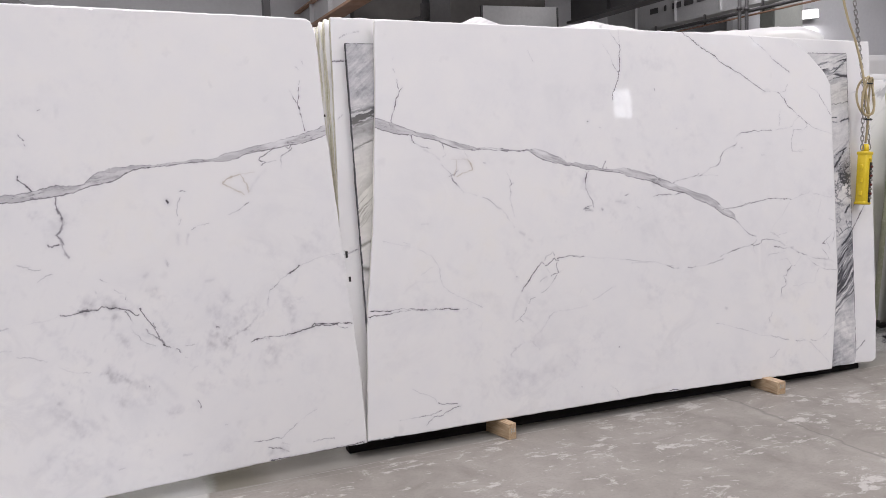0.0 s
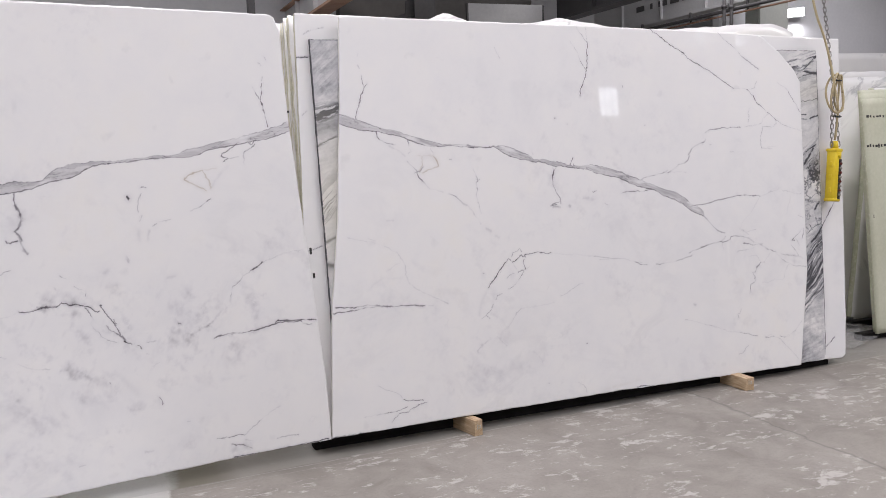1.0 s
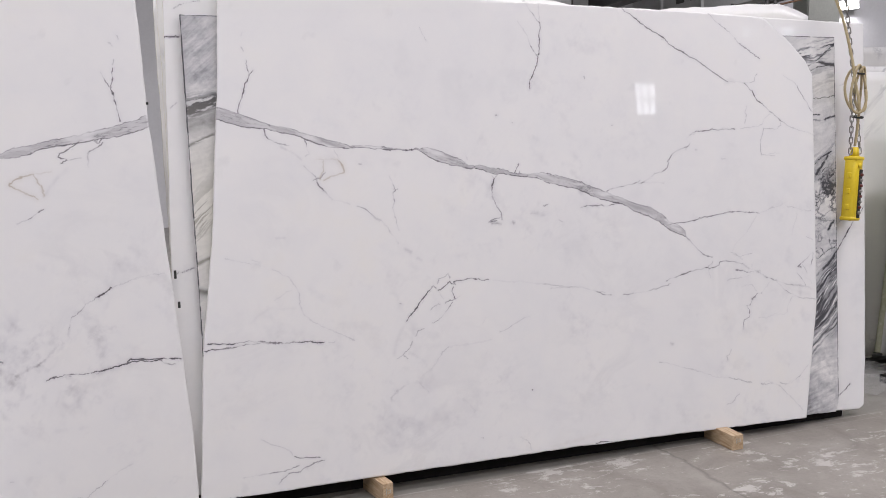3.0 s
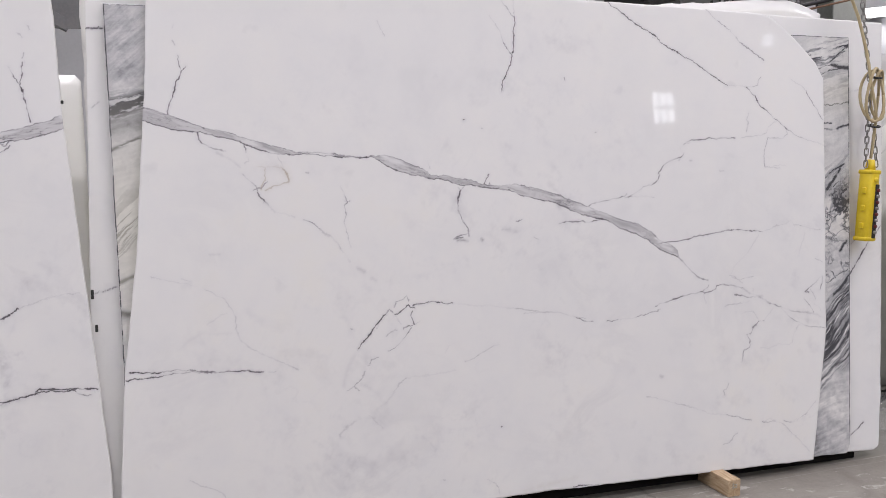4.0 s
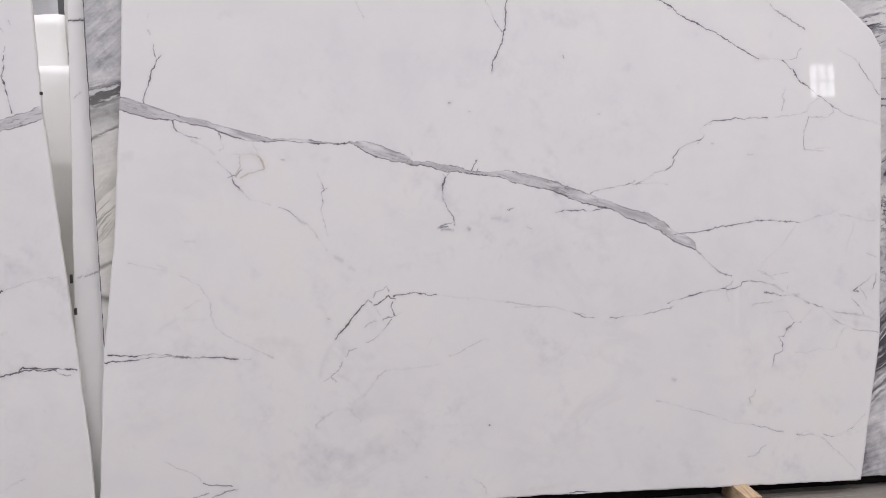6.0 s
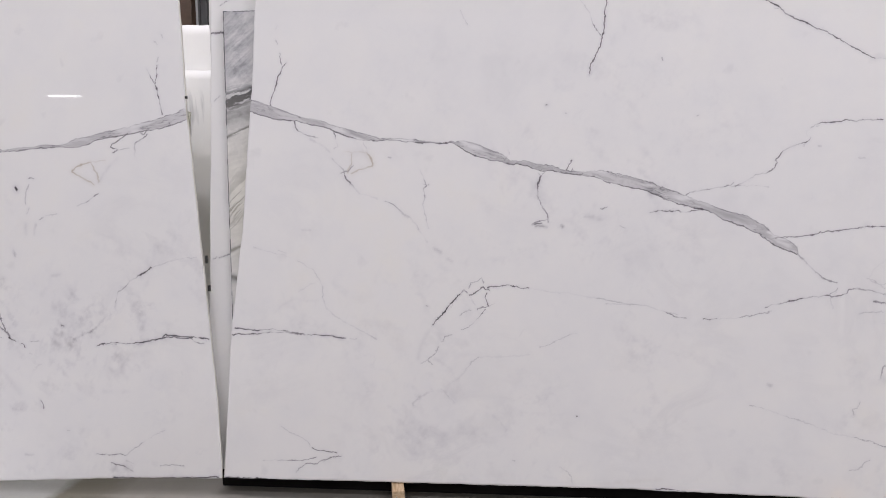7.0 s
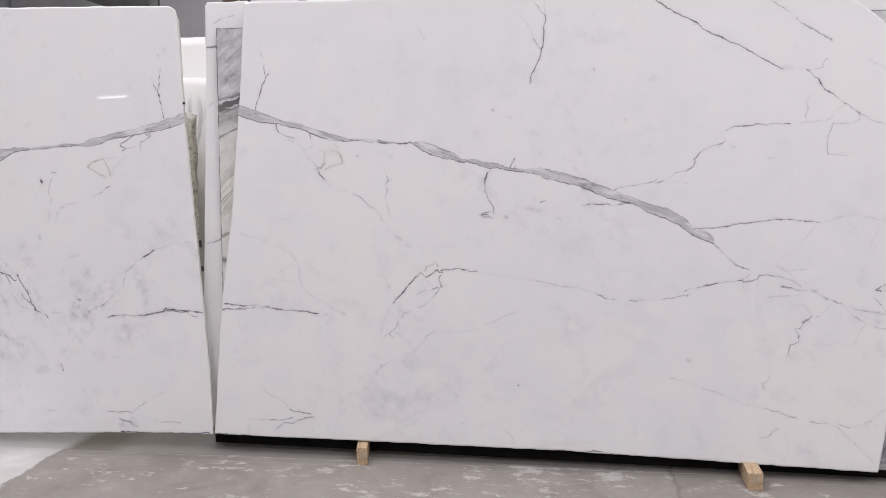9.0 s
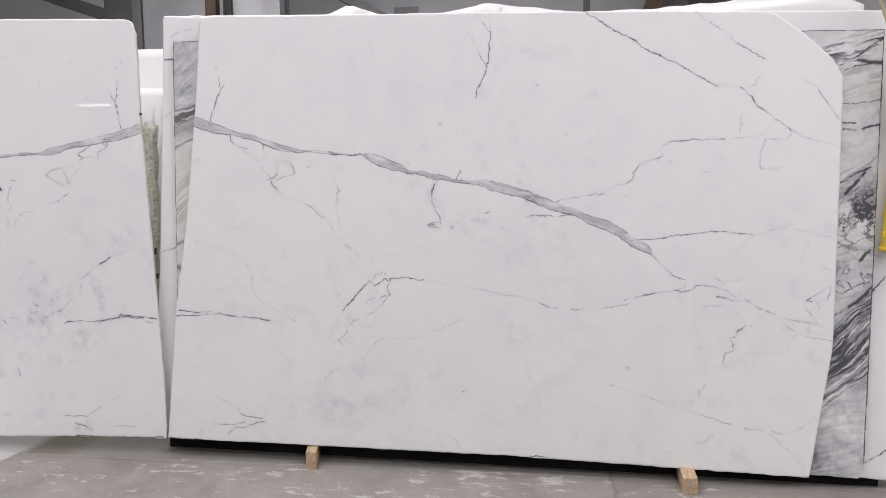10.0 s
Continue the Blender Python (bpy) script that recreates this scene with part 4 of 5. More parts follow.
    f.line([(1.877, 1.769), (1.885, 1.763)], .45, .003)
    f.line([(2.020, 1.534), (2.028, 1.534)], .3, .004)
    f.line([(0.905, 0.759), (0.911, 0.756)], .7, .003)
    f.line([(1.535, 0.294), (1.543, 0.294)], .6, .003)
    f.line([(1.476, 1.094), (1.481, 1.086)], .45, .009)
    f.line([(1.574, 1.130), (1.610, 1.127), (1.637, 1.117)], .3, .012)
    f.line([(1.637, 1.163), (1.664, 1.166)], .45, .003)
    f.line([(1.714, 1.090), (1.733, 1.082)], .35, .004)
    f.line([(2.314, 0.437), (2.324, 0.434)], .4, .010)
    f.line([(2.632, 0.538), (2.650, 0.536)], .22, .016)
    f.line([(2.495, 1.407), (2.508, 1.407)], .25, .006)
    f.line([(2.465, 1.193), (2.480, 1.201)], .25, .005)
    f.line([(0.753, 1.387), (0.762, 1.385)], .3, .005)
    f.line([(0.370, 1.085), (0.409, 1.080)], .25, .008)
    f.line([(1.063, 1.985), (1.092, 1.925)], .3, .003)
    f.line([(1.255, 1.413), (1.263, 1.394)], .25, .005)
    f.line([(2.650, 1.355), (2.675, 1.355)], .25, .005)
    # thin dark lines following the bottom edge
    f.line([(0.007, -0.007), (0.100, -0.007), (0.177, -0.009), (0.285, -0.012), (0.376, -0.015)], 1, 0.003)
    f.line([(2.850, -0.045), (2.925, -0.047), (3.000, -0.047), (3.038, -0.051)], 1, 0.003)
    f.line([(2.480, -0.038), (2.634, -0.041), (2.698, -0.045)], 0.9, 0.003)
    return f.layers()


def twin_veined(u, v, probe=False):
    """The mirror slab: the same bold vein rising to the gap, with its own branches."""
    f = Veins(u, v, probe)
    f.band([(-1.566, 1.329, 0.0171), (-1.510, 1.331, 0.0176), (-1.456, 1.337, 0.0171), (-1.398, 1.349, 0.0223), (-1.346, 1.357, 0.0237), (-1.296, 1.357, 0.0166), (-1.249, 1.365, 0.0119), (-1.225, 1.372, 0.0109), (-1.188, 1.391, 0.0214), (-1.152, 1.406, 0.0276), (-1.115, 1.414, 0.0304), (-1.091, 1.422, 0.0266), (-1.054, 1.433, 0.0143), (-1.017, 1.442, 0.0109), (-0.980, 1.448, 0.0071), (-0.919, 1.447, 0.0048), (-0.857, 1.453, 0.0071)],
           [(-0.857, 1.453, 0.0071), (-0.792, 1.458, 0.0052), (-0.742, 1.462, 0.0062), (-0.677, 1.462, 0.0038), (-0.638, 1.465, 0.0100), (-0.597, 1.472, 0.0190), (-0.571, 1.478, 0.0176), (-0.530, 1.489, 0.0152), (-0.489, 1.502, 0.0128), (-0.434, 1.512, 0.0138), (-0.379, 1.520, 0.0166), (-0.323, 1.532, 0.0171), (-0.267, 1.542, 0.0185), (-0.224, 1.552, 0.0209), (-0.180, 1.563, 0.0223), (-0.137, 1.577, 0.0209), (-0.110, 1.588, 0.0238)])
    f.line([(-0.207, 1.588), (-0.213, 1.615), (-0.224, 1.662), (-0.234, 1.712)], .8, .003)
    f.line([(-0.234, 1.712), (-0.251, 1.745), (-0.268, 1.780)], .6, .003)
    f.line([(-0.234, 1.717), (-0.228, 1.758), (-0.222, 1.799)], .6, .003)
    f.line([(-0.221, 1.813), (-0.217, 1.832)], .35, .003)
    f.line([(-0.234, 1.900), (-0.221, 1.884)], .35, .004)
    f.line([(-0.201, 1.928), (-0.194, 1.909)], .3, .004)
    f.line([(-1.490, 1.428), (-1.493, 1.414), (-1.473, 1.396), (-1.456, 1.380), (-1.442, 1.360)], .8, .004)
    f.line([(-1.348, 1.327), (-1.350, 1.303), (-1.345, 1.277)], .6, .006)
    f.line([(-1.345, 1.277), (-1.334, 1.247), (-1.328, 1.214), (-1.337, 1.182), (-1.357, 1.164)], .7, .008)
    f.line([(-1.357, 1.164), (-1.343, 1.140), (-1.338, 1.122)], .6, .008)
    f.line([(-1.352, 1.118), (-1.372, 1.115), (-1.388, 1.114), (-1.394, 1.124)], .7, .006)
    f.line([(-1.342, 1.120), (-1.333, 1.097), (-1.324, 1.071), (-1.315, 1.060)], .5, .007)
    f.line([(-0.366, 1.510), (-0.395, 1.490), (-0.438, 1.467), (-0.444, 1.454), (-0.412, 1.444), (-0.435, 1.429)], .7, .003)
    f.line([(-0.273, 1.526), (-0.292, 1.505), (-0.310, 1.514)], .55, .005)
    f.line([(-0.275, 1.507), (-0.304, 1.486), (-0.333, 1.471)], .5, .004)
    f.line([(-0.333, 1.471), (-0.340, 1.455), (-0.338, 1.411)], .3, .005)
    f.line([(-0.412, 1.444), (-0.362, 1.448)], .3, .004)
    f.line([(-0.623, 1.352), (-0.605, 1.372), (-0.573, 1.384), (-0.538, 1.390)], .8, .004, 1)
    f.line([(-0.538, 1.390), (-0.526, 1.371), (-0.514, 1.346), (-0.504, 1.305)], .6, .004, 1)
    f.line([(-0.623, 1.352), (-0.595, 1.337), (-0.562, 1.317), (-0.526, 1.296)], .8, .004, 1)
    f.line([(-0.524, 1.393), (-0.470, 1.398)], .3, .004, 1)
    f.line([(-0.504, 1.305), (-0.489, 1.331), (-0.459, 1.370), (-0.415, 1.409)], .2, .010)
    f.line([(-0.508, 1.254), (-0.531, 1.239), (-0.564, 1.217)], .5, .003)
    f.line([(-0.564, 1.217), (-0.605, 1.206)], .25, .005)
    f.line([(-0.700, 1.170), (-0.726, 1.167), (-0.752, 1.161)], .35, .003)
    f.line([(-0.760, 1.156), (-0.779, 1.141)], .4, .005)
    f.line([(-0.799, 1.124), (-0.809, 1.085)], .3, .009)
    f.line([(-0.821, 1.328), (-0.798, 1.322)], .45, .003)
    f.line([(-0.818, 1.296), (-0.835, 1.271), (-0.843, 1.240), (-0.840, 1.214)], .35, .004)
    f.line([(-0.828, 1.197), (-0.838, 1.167)], .4, .004)
    f.line([(-0.842, 1.127), (-0.848, 1.083)], .25, .012)
    f.line([(-0.884, 1.285), (-0.878, 1.276)], 1, .006)
    f.line([(-0.284, 0.933), (-0.313, 0.913), (-0.337, 0.896)], .75, .004)
    f.line([(-0.337, 0.896), (-0.380, 0.880), (-0.396, 0.854), (-0.437, 0.828), (-0.448, 0.782)], .4, .004)
    f.line([(-0.448, 0.782), (-0.452, 0.741), (-0.509, 0.707), (-0.539, 0.669)], .25, .008)
    f.line([(-0.539, 0.669), (-0.581, 0.647), (-0.609, 0.636)], .35, .008)
    f.line([(-0.609, 0.636), (-0.651, 0.614)], .25, .007)
    f.line([(-0.284, 0.933), (-0.240, 0.943), (-0.196, 0.958), (-0.138, 0.970), (-0.079, 0.977)], .22, .004)
    f.line([(-0.354, 0.745), (-0.325, 0.764), (-0.281, 0.773)], .15, .008)
    f.line([(-0.545, 0.587), (-0.504, 0.596), (-0.462, 0.602), (-0.393, 0.596)], .8, .003)
    f.line([(-0.393, 0.596), (-0.337, 0.603), (-0.279, 0.613), (-0.236, 0.622)], 1, .004)
    f.line([(-0.241, 0.631), (-0.226, 0.638), (-0.177, 0.632), (-0.134, 0.627), (-0.075, 0.623), (-0.040, 0.616)], .9, .003)
    f.line([(-0.279, 0.613), (-0.235, 0.627), (-0.192, 0.628), (-0.149, 0.617), (-0.119, 0.622), (-0.091, 0.602), (-0.062, 0.598)], .8, .003)
    f.line([(-1.373, 0.805), (-1.346, 0.802), (-1.318, 0.806), (-1.294, 0.813), (-1.247, 0.813), (-1.219, 0.815), (-1.199, 0.826), (-1.180, 0.826), (-1.164, 0.814), (-1.140, 0.817), (-1.116, 0.809), (-1.093, 0.804)], .8, .003)
    f.line([(-1.293, 0.818), (-1.247, 0.818), (-1.218, 0.820)], .5, .003)
    f.line([(-1.093, 0.804), (-1.074, 0.791), (-1.059, 0.772), (-1.044, 0.775)], .7, .003)
    f.line([(-1.612, 0.771), (-1.579, 0.774)], .3, .006)
    f.line([(-1.512, 0.783), (-1.445, 0.788), (-1.387, 0.799)], .2, .005)
    f.line([(-1.105, 0.800), (-1.088, 0.772), (-1.074, 0.737)], .55, .003)
    f.line([(-1.074, 0.737), (-1.082, 0.720), (-1.074, 0.698), (-1.049, 0.674), (-1.043, 0.658), (-1.015, 0.636), (-0.984, 0.624)], .4, .003)
    f.line([(-1.037, 0.800), (-1.018, 0.764), (-1.000, 0.736), (-0.982, 0.708)], .7, .003)
    f.line([(-0.982, 0.708), (-0.972, 0.680), (-0.957, 0.647)], .55, .003)
    f.line([(-0.981, 0.663), (-0.957, 0.647), (-0.942, 0.624)], .6, .007)
    f.line([(-0.947, 0.622), (-0.932, 0.615), (-0.918, 0.610)], 1, .004)
    f.line([(-1.020, 0.704), (-1.002, 0.681), (-0.981, 0.663)], .4, .005)
    f.line([(-0.983, 0.726), (-0.976, 0.699)], .5, .003)
    f.line([(-0.893, 0.599), (-0.879, 0.592), (-0.874, 0.581)], .7, .003)
    f.line([(-1.620, 0.676), (-1.577, 0.675)], .25, .006)
    f.line([(-1.557, 0.643), (-1.491, 0.631), (-1.437, 0.609)], .3, .003)
    f.line([(-1.394, 0.580), (-1.361, 0.558), (-1.316, 0.544), (-1.269, 0.540)], .3, .004)
    f.line([(-1.092, 0.876), (-1.096, 0.848)], .5, .003)
    f.line([(-1.138, 0.894), (-1.111, 0.881), (-1.094, 0.871)], .3, .004)
    f.line([(-1.193, 0.951), (-1.166, 0.935)], .45, .003)
    f.line([(-1.221, 0.905), (-1.213, 0.889)], .45, .007)
    f.line([(-1.453, 0.963), (-1.417, 0.985)], .3, .005)
    f.line([(-1.417, 0.985), (-1.389, 0.992)], .5, .004)
    f.line([(-1.524, 1.041), (-1.481, 1.028)], .3, .005)
    f.line([(-1.481, 1.023), (-1.460, 1.016), (-1.433, 1.016)], .35, .004)
    f.line([(-0.569, 0.102), (-0.528, 0.100), (-0.486, 0.099), (-0.439, 0.099)], .55, .003)
    f.line([(-0.439, 0.099), (-0.416, 0.109), (-0.386, 0.132), (-0.347, 0.160)], .4, .003)
    f.line([(-0.347, 0.160), (-0.311, 0.185), (-0.252, 0.210)], .2, .003)
    f.line([(-0.503, 0.063), (-0.448, 0.050), (-0.421, 0.034), (-0.403, 0.022)], .5, .004)
    f.line([(-0.432, 0.075), (-0.400, 0.061)], .25, .005)
    f.line([(-0.278, 0.054), (-0.219, 0.056), (-0.170, 0.053)], .4, .003)
    f.line([(-0.816, 0.345), (-0.807, 0.325), (-0.806, 0.305)], .5, .003)
    f.line([(-0.701, 0.207), (-0.685, 0.204)], .55, .005)
    f.line([(-1.475, 1.608), (-1.467, 1.593), (-1.453, 1.580)], .5, .004)
    f.line([(-1.454, 1.563), (-1.452, 1.558)], .6, .005)
    f.line([(-1.389, 1.708), (-1.380, 1.710)], .4, .005)
    f.line([(-0.847, 0.607), (-0.808, 0.607)], .3, .004)
    f.line([(-1.051, 0.502), (-1.028, 0.483), (-0.984, 0.466)], .2, .014)
    f.line([(-0.995, 0.486), (-0.938, 0.411), (-0.911, 0.375)], .15, .020)
    f.line([(-1.125, 0.486), (-1.102, 0.472)], .25, .010)
    f.line([(-1.414, 0.416), (-1.391, 0.423)], .2, .012)
    f.line([(-1.492, 0.297), (-1.450, 0.315), (-1.412, 0.355)], .14, .018)
    f.line([(-1.534, 0.123), (-1.498, 0.141), (-1.473, 0.175)], .14, .014)
    f.line([(-1.146, 0.442), (-1.150, 0.326)], .14, .020)
    f.line([(-1.232, 0.331), (-1.217, 0.310)], .16, .016)
    f.line([(-0.409, 0.383), (-0.520, 0.383)], .16, .014)
    f.line([(-0.494, 0.539), (-0.496, 0.415)], .13, .020)
    f.line([(-1.045, 0.145), (-1.032, 0.142)], .35, .008)
    f.line([(-0.900, 0.095), (-0.861, 0.093)], .3, .007)
    f.line([(-1.182, 0.077), (-1.158, 0.081)], .35, .006)
    f.line([(-0.904, 1.009), (-0.900, 0.988)], .35, .008)
    f.line([(-1.008, 0.946), (-0.990, 0.957)], .25, .010)
    f.line([(-1.001, 0.880), (-0.963, 0.889)], .2, .014)
    f.line([(-0.734, 0.901), (-0.702, 0.901)], .25, .012)
    f.line([(-0.706, 0.680), (-0.694, 0.674)], .45, .006)
    f.line([(-0.835, 0.490), (-0.803, 0.504)], .25, .006)
    f.line([(-0.865, 0.534), (-0.816, 0.501)], .2, .012)
    f.line([(-0.856, 0.554), (-0.846, 0.548)], .3, .005)
    f.line([(-1.031, 0.441), (-1.026, 0.438)], .6, .004)
    f.line([(-1.230, 1.308), (-1.207, 1.301)], .2, .005)
    # dark lines close along the lower edge
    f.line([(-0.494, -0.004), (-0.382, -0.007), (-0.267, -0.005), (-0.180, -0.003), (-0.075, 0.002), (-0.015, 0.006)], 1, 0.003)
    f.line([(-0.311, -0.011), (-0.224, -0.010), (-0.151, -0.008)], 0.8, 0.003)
    return f.layers(1.35)


def streaked(u, v):
    """Grey slab: smoky ground, torn dark bands rising to one side, cream at the narrow end, dark sawn margin."""
    wu = u + 0.10 * (fbm(u, v, 0.22, 4, 131) - 0.5)
    wv = v + 0.10 * (fbm(u, v, 0.22, 4, 151) - 0.5)
    f = Veins(u, v)
    f.line([(3.163, 1.866), (3.199, 1.862), (3.249, 1.859), (3.282, 1.880), (3.308, 1.902), (3.366, 1.941)], .9, .004)
    f.line([(3.271, 1.851), (3.319, 1.842), (3.371, 1.836)], .95, .011)
    f.line([(3.190, 1.832), (3.228, 1.842), (3.266, 1.851)], .8, .004)
    f.line([(3.203, 1.802), (3.236, 1.816), (3.276, 1.828), (3.371, 1.846)], .9, .003)
    f.line([(3.140, 1.912), (3.198, 1.923), (3.245, 1.931)], .5, .003)
    f.line([(3.204, 1.656), (3.252, 1.660), (3.297, 1.664), (3.373, 1.673)], .7, .003)
    f.line([(3.204, 1.575), (3.230, 1.572), (3.266, 1.574)], .8, .005)
    f.line([(3.214, 1.544), (3.267, 1.541), (3.314, 1.551), (3.369, 1.565)], .7, .008)
    f.line([(3.201, 1.301), (3.237, 1.324), (3.263, 1.344), (3.296, 1.359), (3.331, 1.374)], 1, .006)
    f.line([(3.206, 1.222), (3.231, 1.255), (3.257, 1.288), (3.285, 1.318), (3.308, 1.349)], .8, .013)
    f.line([(3.206, 1.206), (3.246, 1.250), (3.286, 1.283), (3.359, 1.308)], .6, .004)
    f.line([(3.299, 1.250), (3.311, 1.224), (3.335, 1.207)], .5, .003)
    f.line([(3.199, 1.109), (3.234, 1.130), (3.266, 1.115), (3.290, 1.130)], .55, .003)
    f.line([(3.196, 1.032), (3.232, 1.048), (3.273, 1.028), (3.315, 1.059), (3.359, 1.039)], .5, .003)
    f.line([(3.341, 0.995), (3.318, 0.977), (3.299, 0.951)], .8, .010)
    f.line([(3.192, 0.886), (3.224, 0.868), (3.249, 0.853), (3.266, 0.823)], .6, .005)
    f.line([(3.194, 0.813), (3.226, 0.801), (3.254, 0.822), (3.297, 0.841), (3.345, 0.860)], .5, .003)
    f.line([(3.197, 0.697), (3.245, 0.729), (3.287, 0.764), (3.322, 0.795), (3.353, 0.834)], 1, .010)
    drawn = np.clip(1.5 * f.layers()[:, 0], 0, 1) * (u > 1.5)
    far = np.clip((u - 1.5) * 2, 0, 1)
    uu = u - 3.25 * far

    def fibres(slope, seed, cell=0.035):
        c = v + 0.42 * (wv - v) - slope * (u + 0.42 * (wu - u)) + 0.010 * (fbm(u, v, 0.02, 3, seed + 5) - 0.5)
        return fbm(u * 0.20, c * 1.5, cell, 5, seed, 0.66)

    def hump(c, w, slope):
        return np.exp(-((wv - slope * uu - c) / w) ** 2)

    def torn(f, lo, gain):
        return np.clip((f - lo) * gain, 0, 1)

    flat, steep, slit = fibres(0.25, 171, 0.02), fibres(0.9, 181, 0.024), fibres(1.0, 221, 0.015)
    swirl = np.clip(1 - np.abs(fbm(wu, wv, 0.085, 5, 191, 0.68) - 0.5) * 15, 0, 1)
    crack = np.clip(1 - np.abs(fbm(wu, wv, 0.20, 5, 195, 0.62) - 0.5) * 26, 0, 1)
    smoke = fbm(u, v, 0.12, 5, 199, 0.6)
    ground = 0.10 + 0.35 * (smoke - 0.35) + 0.25 * (flat - 0.4) + 0.55 * np.clip(fbm(wu, wv, 0.05, 5, 205, 0.7) - 0.5, 0, 1)
    dark_far = (np.clip(1.9 * hump(0.555, 0.13, 1.0), 0, 1) * (0.60 + 0.5 * (steep - 0.5) - 0.75 * torn(slit, 0.55, 9) + 0.35 * torn(steep, 0.5, 6)) + 0.4 * hump(0.36, 0.05, 1.0) * torn(steep, 0.42, 5)
                + 0.8 * hump(1.90, 0.05, 0.3) * torn(flat, 0.50, 9) + 0.22 * hump(1.76, 0.09, 0.15) * torn(flat, 0.46, 7) + 0.3 * hump(1.35, 0.06, 0.6) * torn(steep, 0.46, 6)
                + 0.85 * hump(1.12, 0.15, 0.3) * np.maximum(swirl, 0.7 * crack) + 0.5 * hump(1.14, 0.15, 0.3) * torn(smoke, 0.45, 6)
                + 0.55 * hump(0.87, 0.07, 0.5) * swirl + (0.24 + 1.1 * (smoke - 0.45) + 0.3 * (flat - 0.45)) * hump(0.06, 0.26, 0.2))
    dark_near = (1.0 * hump(1.645, 0.035, 0.25) * (0.1 + torn(flat, 0.44, 8)) + 0.40 * hump(1.57, 0.05, 0.2) + 0.75 * hump(1.47, 0.008, 0.5) * torn(flat, 0.35, 6)
                 + 0.8 * hump(1.16, 0.09, 0.7) * torn(steep, 0.52, 14) + 0.9 * hump(0.98, 0.010, 0.4) + 0.7 * hump(0.86, 0.012, 0.0)
                 + (0.16 + 0.5 * (steep - 0.4)) * np.clip((v - 1.68) * 12, 0, 1))
    k = np.maximum(ground + far * dark_far + (1 - far) * dark_near, drawn)
    cream = np.clip(0.6 - 1.1 * np.abs(v - 1.2), 0, 0.5) * (1 - far) + 0.3 * np.exp(-((v - 1.72) / 0.08) ** 2) * far
    rim = np.minimum(np.minimum(u - 0.008 + 0.013 * v / 2.1, np.interp(v, (0.1, 0.9, 2.0), (3.340, 3.356, 3.375)) - u), sampled(GREY_TOP, u) - v)
    margin = np.clip(1 - rim / 0.0038, 0, 1)
    k = np.maximum(np.clip(k, 0, 1), 0.95 * (margin > 0.2))
    return np.stack([k, np.clip(cream, 0, 1) * (margin < 0.2), 0 * u, 0 * u + 1], 1)


def faint(u, v):
    """White slab with a few slanting grey veins by its far end."""
    f = Veins(u, v)
    f.line([(3.30, 0.62), (3.44, 0.80), (3.58, 0.98), (3.66, 1.06)], 0.75, 0.006)
    f.line([(3.36, 0.97), (3.44, 0.96), (3.52, 1.01), (3.62, 1.03)], 0.65, 0.005)
    f.line([(3.40, 1.55), (3.46, 1.66), (3.47, 1.72), (3.56, 1.74)], 0.3, 0.005)
    f.line([(3.40, 0.0), (3.47, 0.04), (3.53, 0.085)], 1.0, 0.003)
    f.line([(0.0, 1.93), (0.03, 1.931), (0.08, 1.933)], 0.9, 0.003)
    f.line([(0.06, 2.05), (0.10, 2.07), (0.16, 2.085)], 0.5, 0.003)
    f.line([(0.0, 0.95), (0.04, 0.96), (0.08, 0.975)], 0.5, 0.003)
    f.line([(0.02, 1.64), (0.05, 1.66)], 0.4, 0.004)
    return f.layers()


def sampled(profile, x):
    """Piecewise linear outline profile."""
    return np.interp(x, [p[0] for p in profile], [p[1] for p in profile])


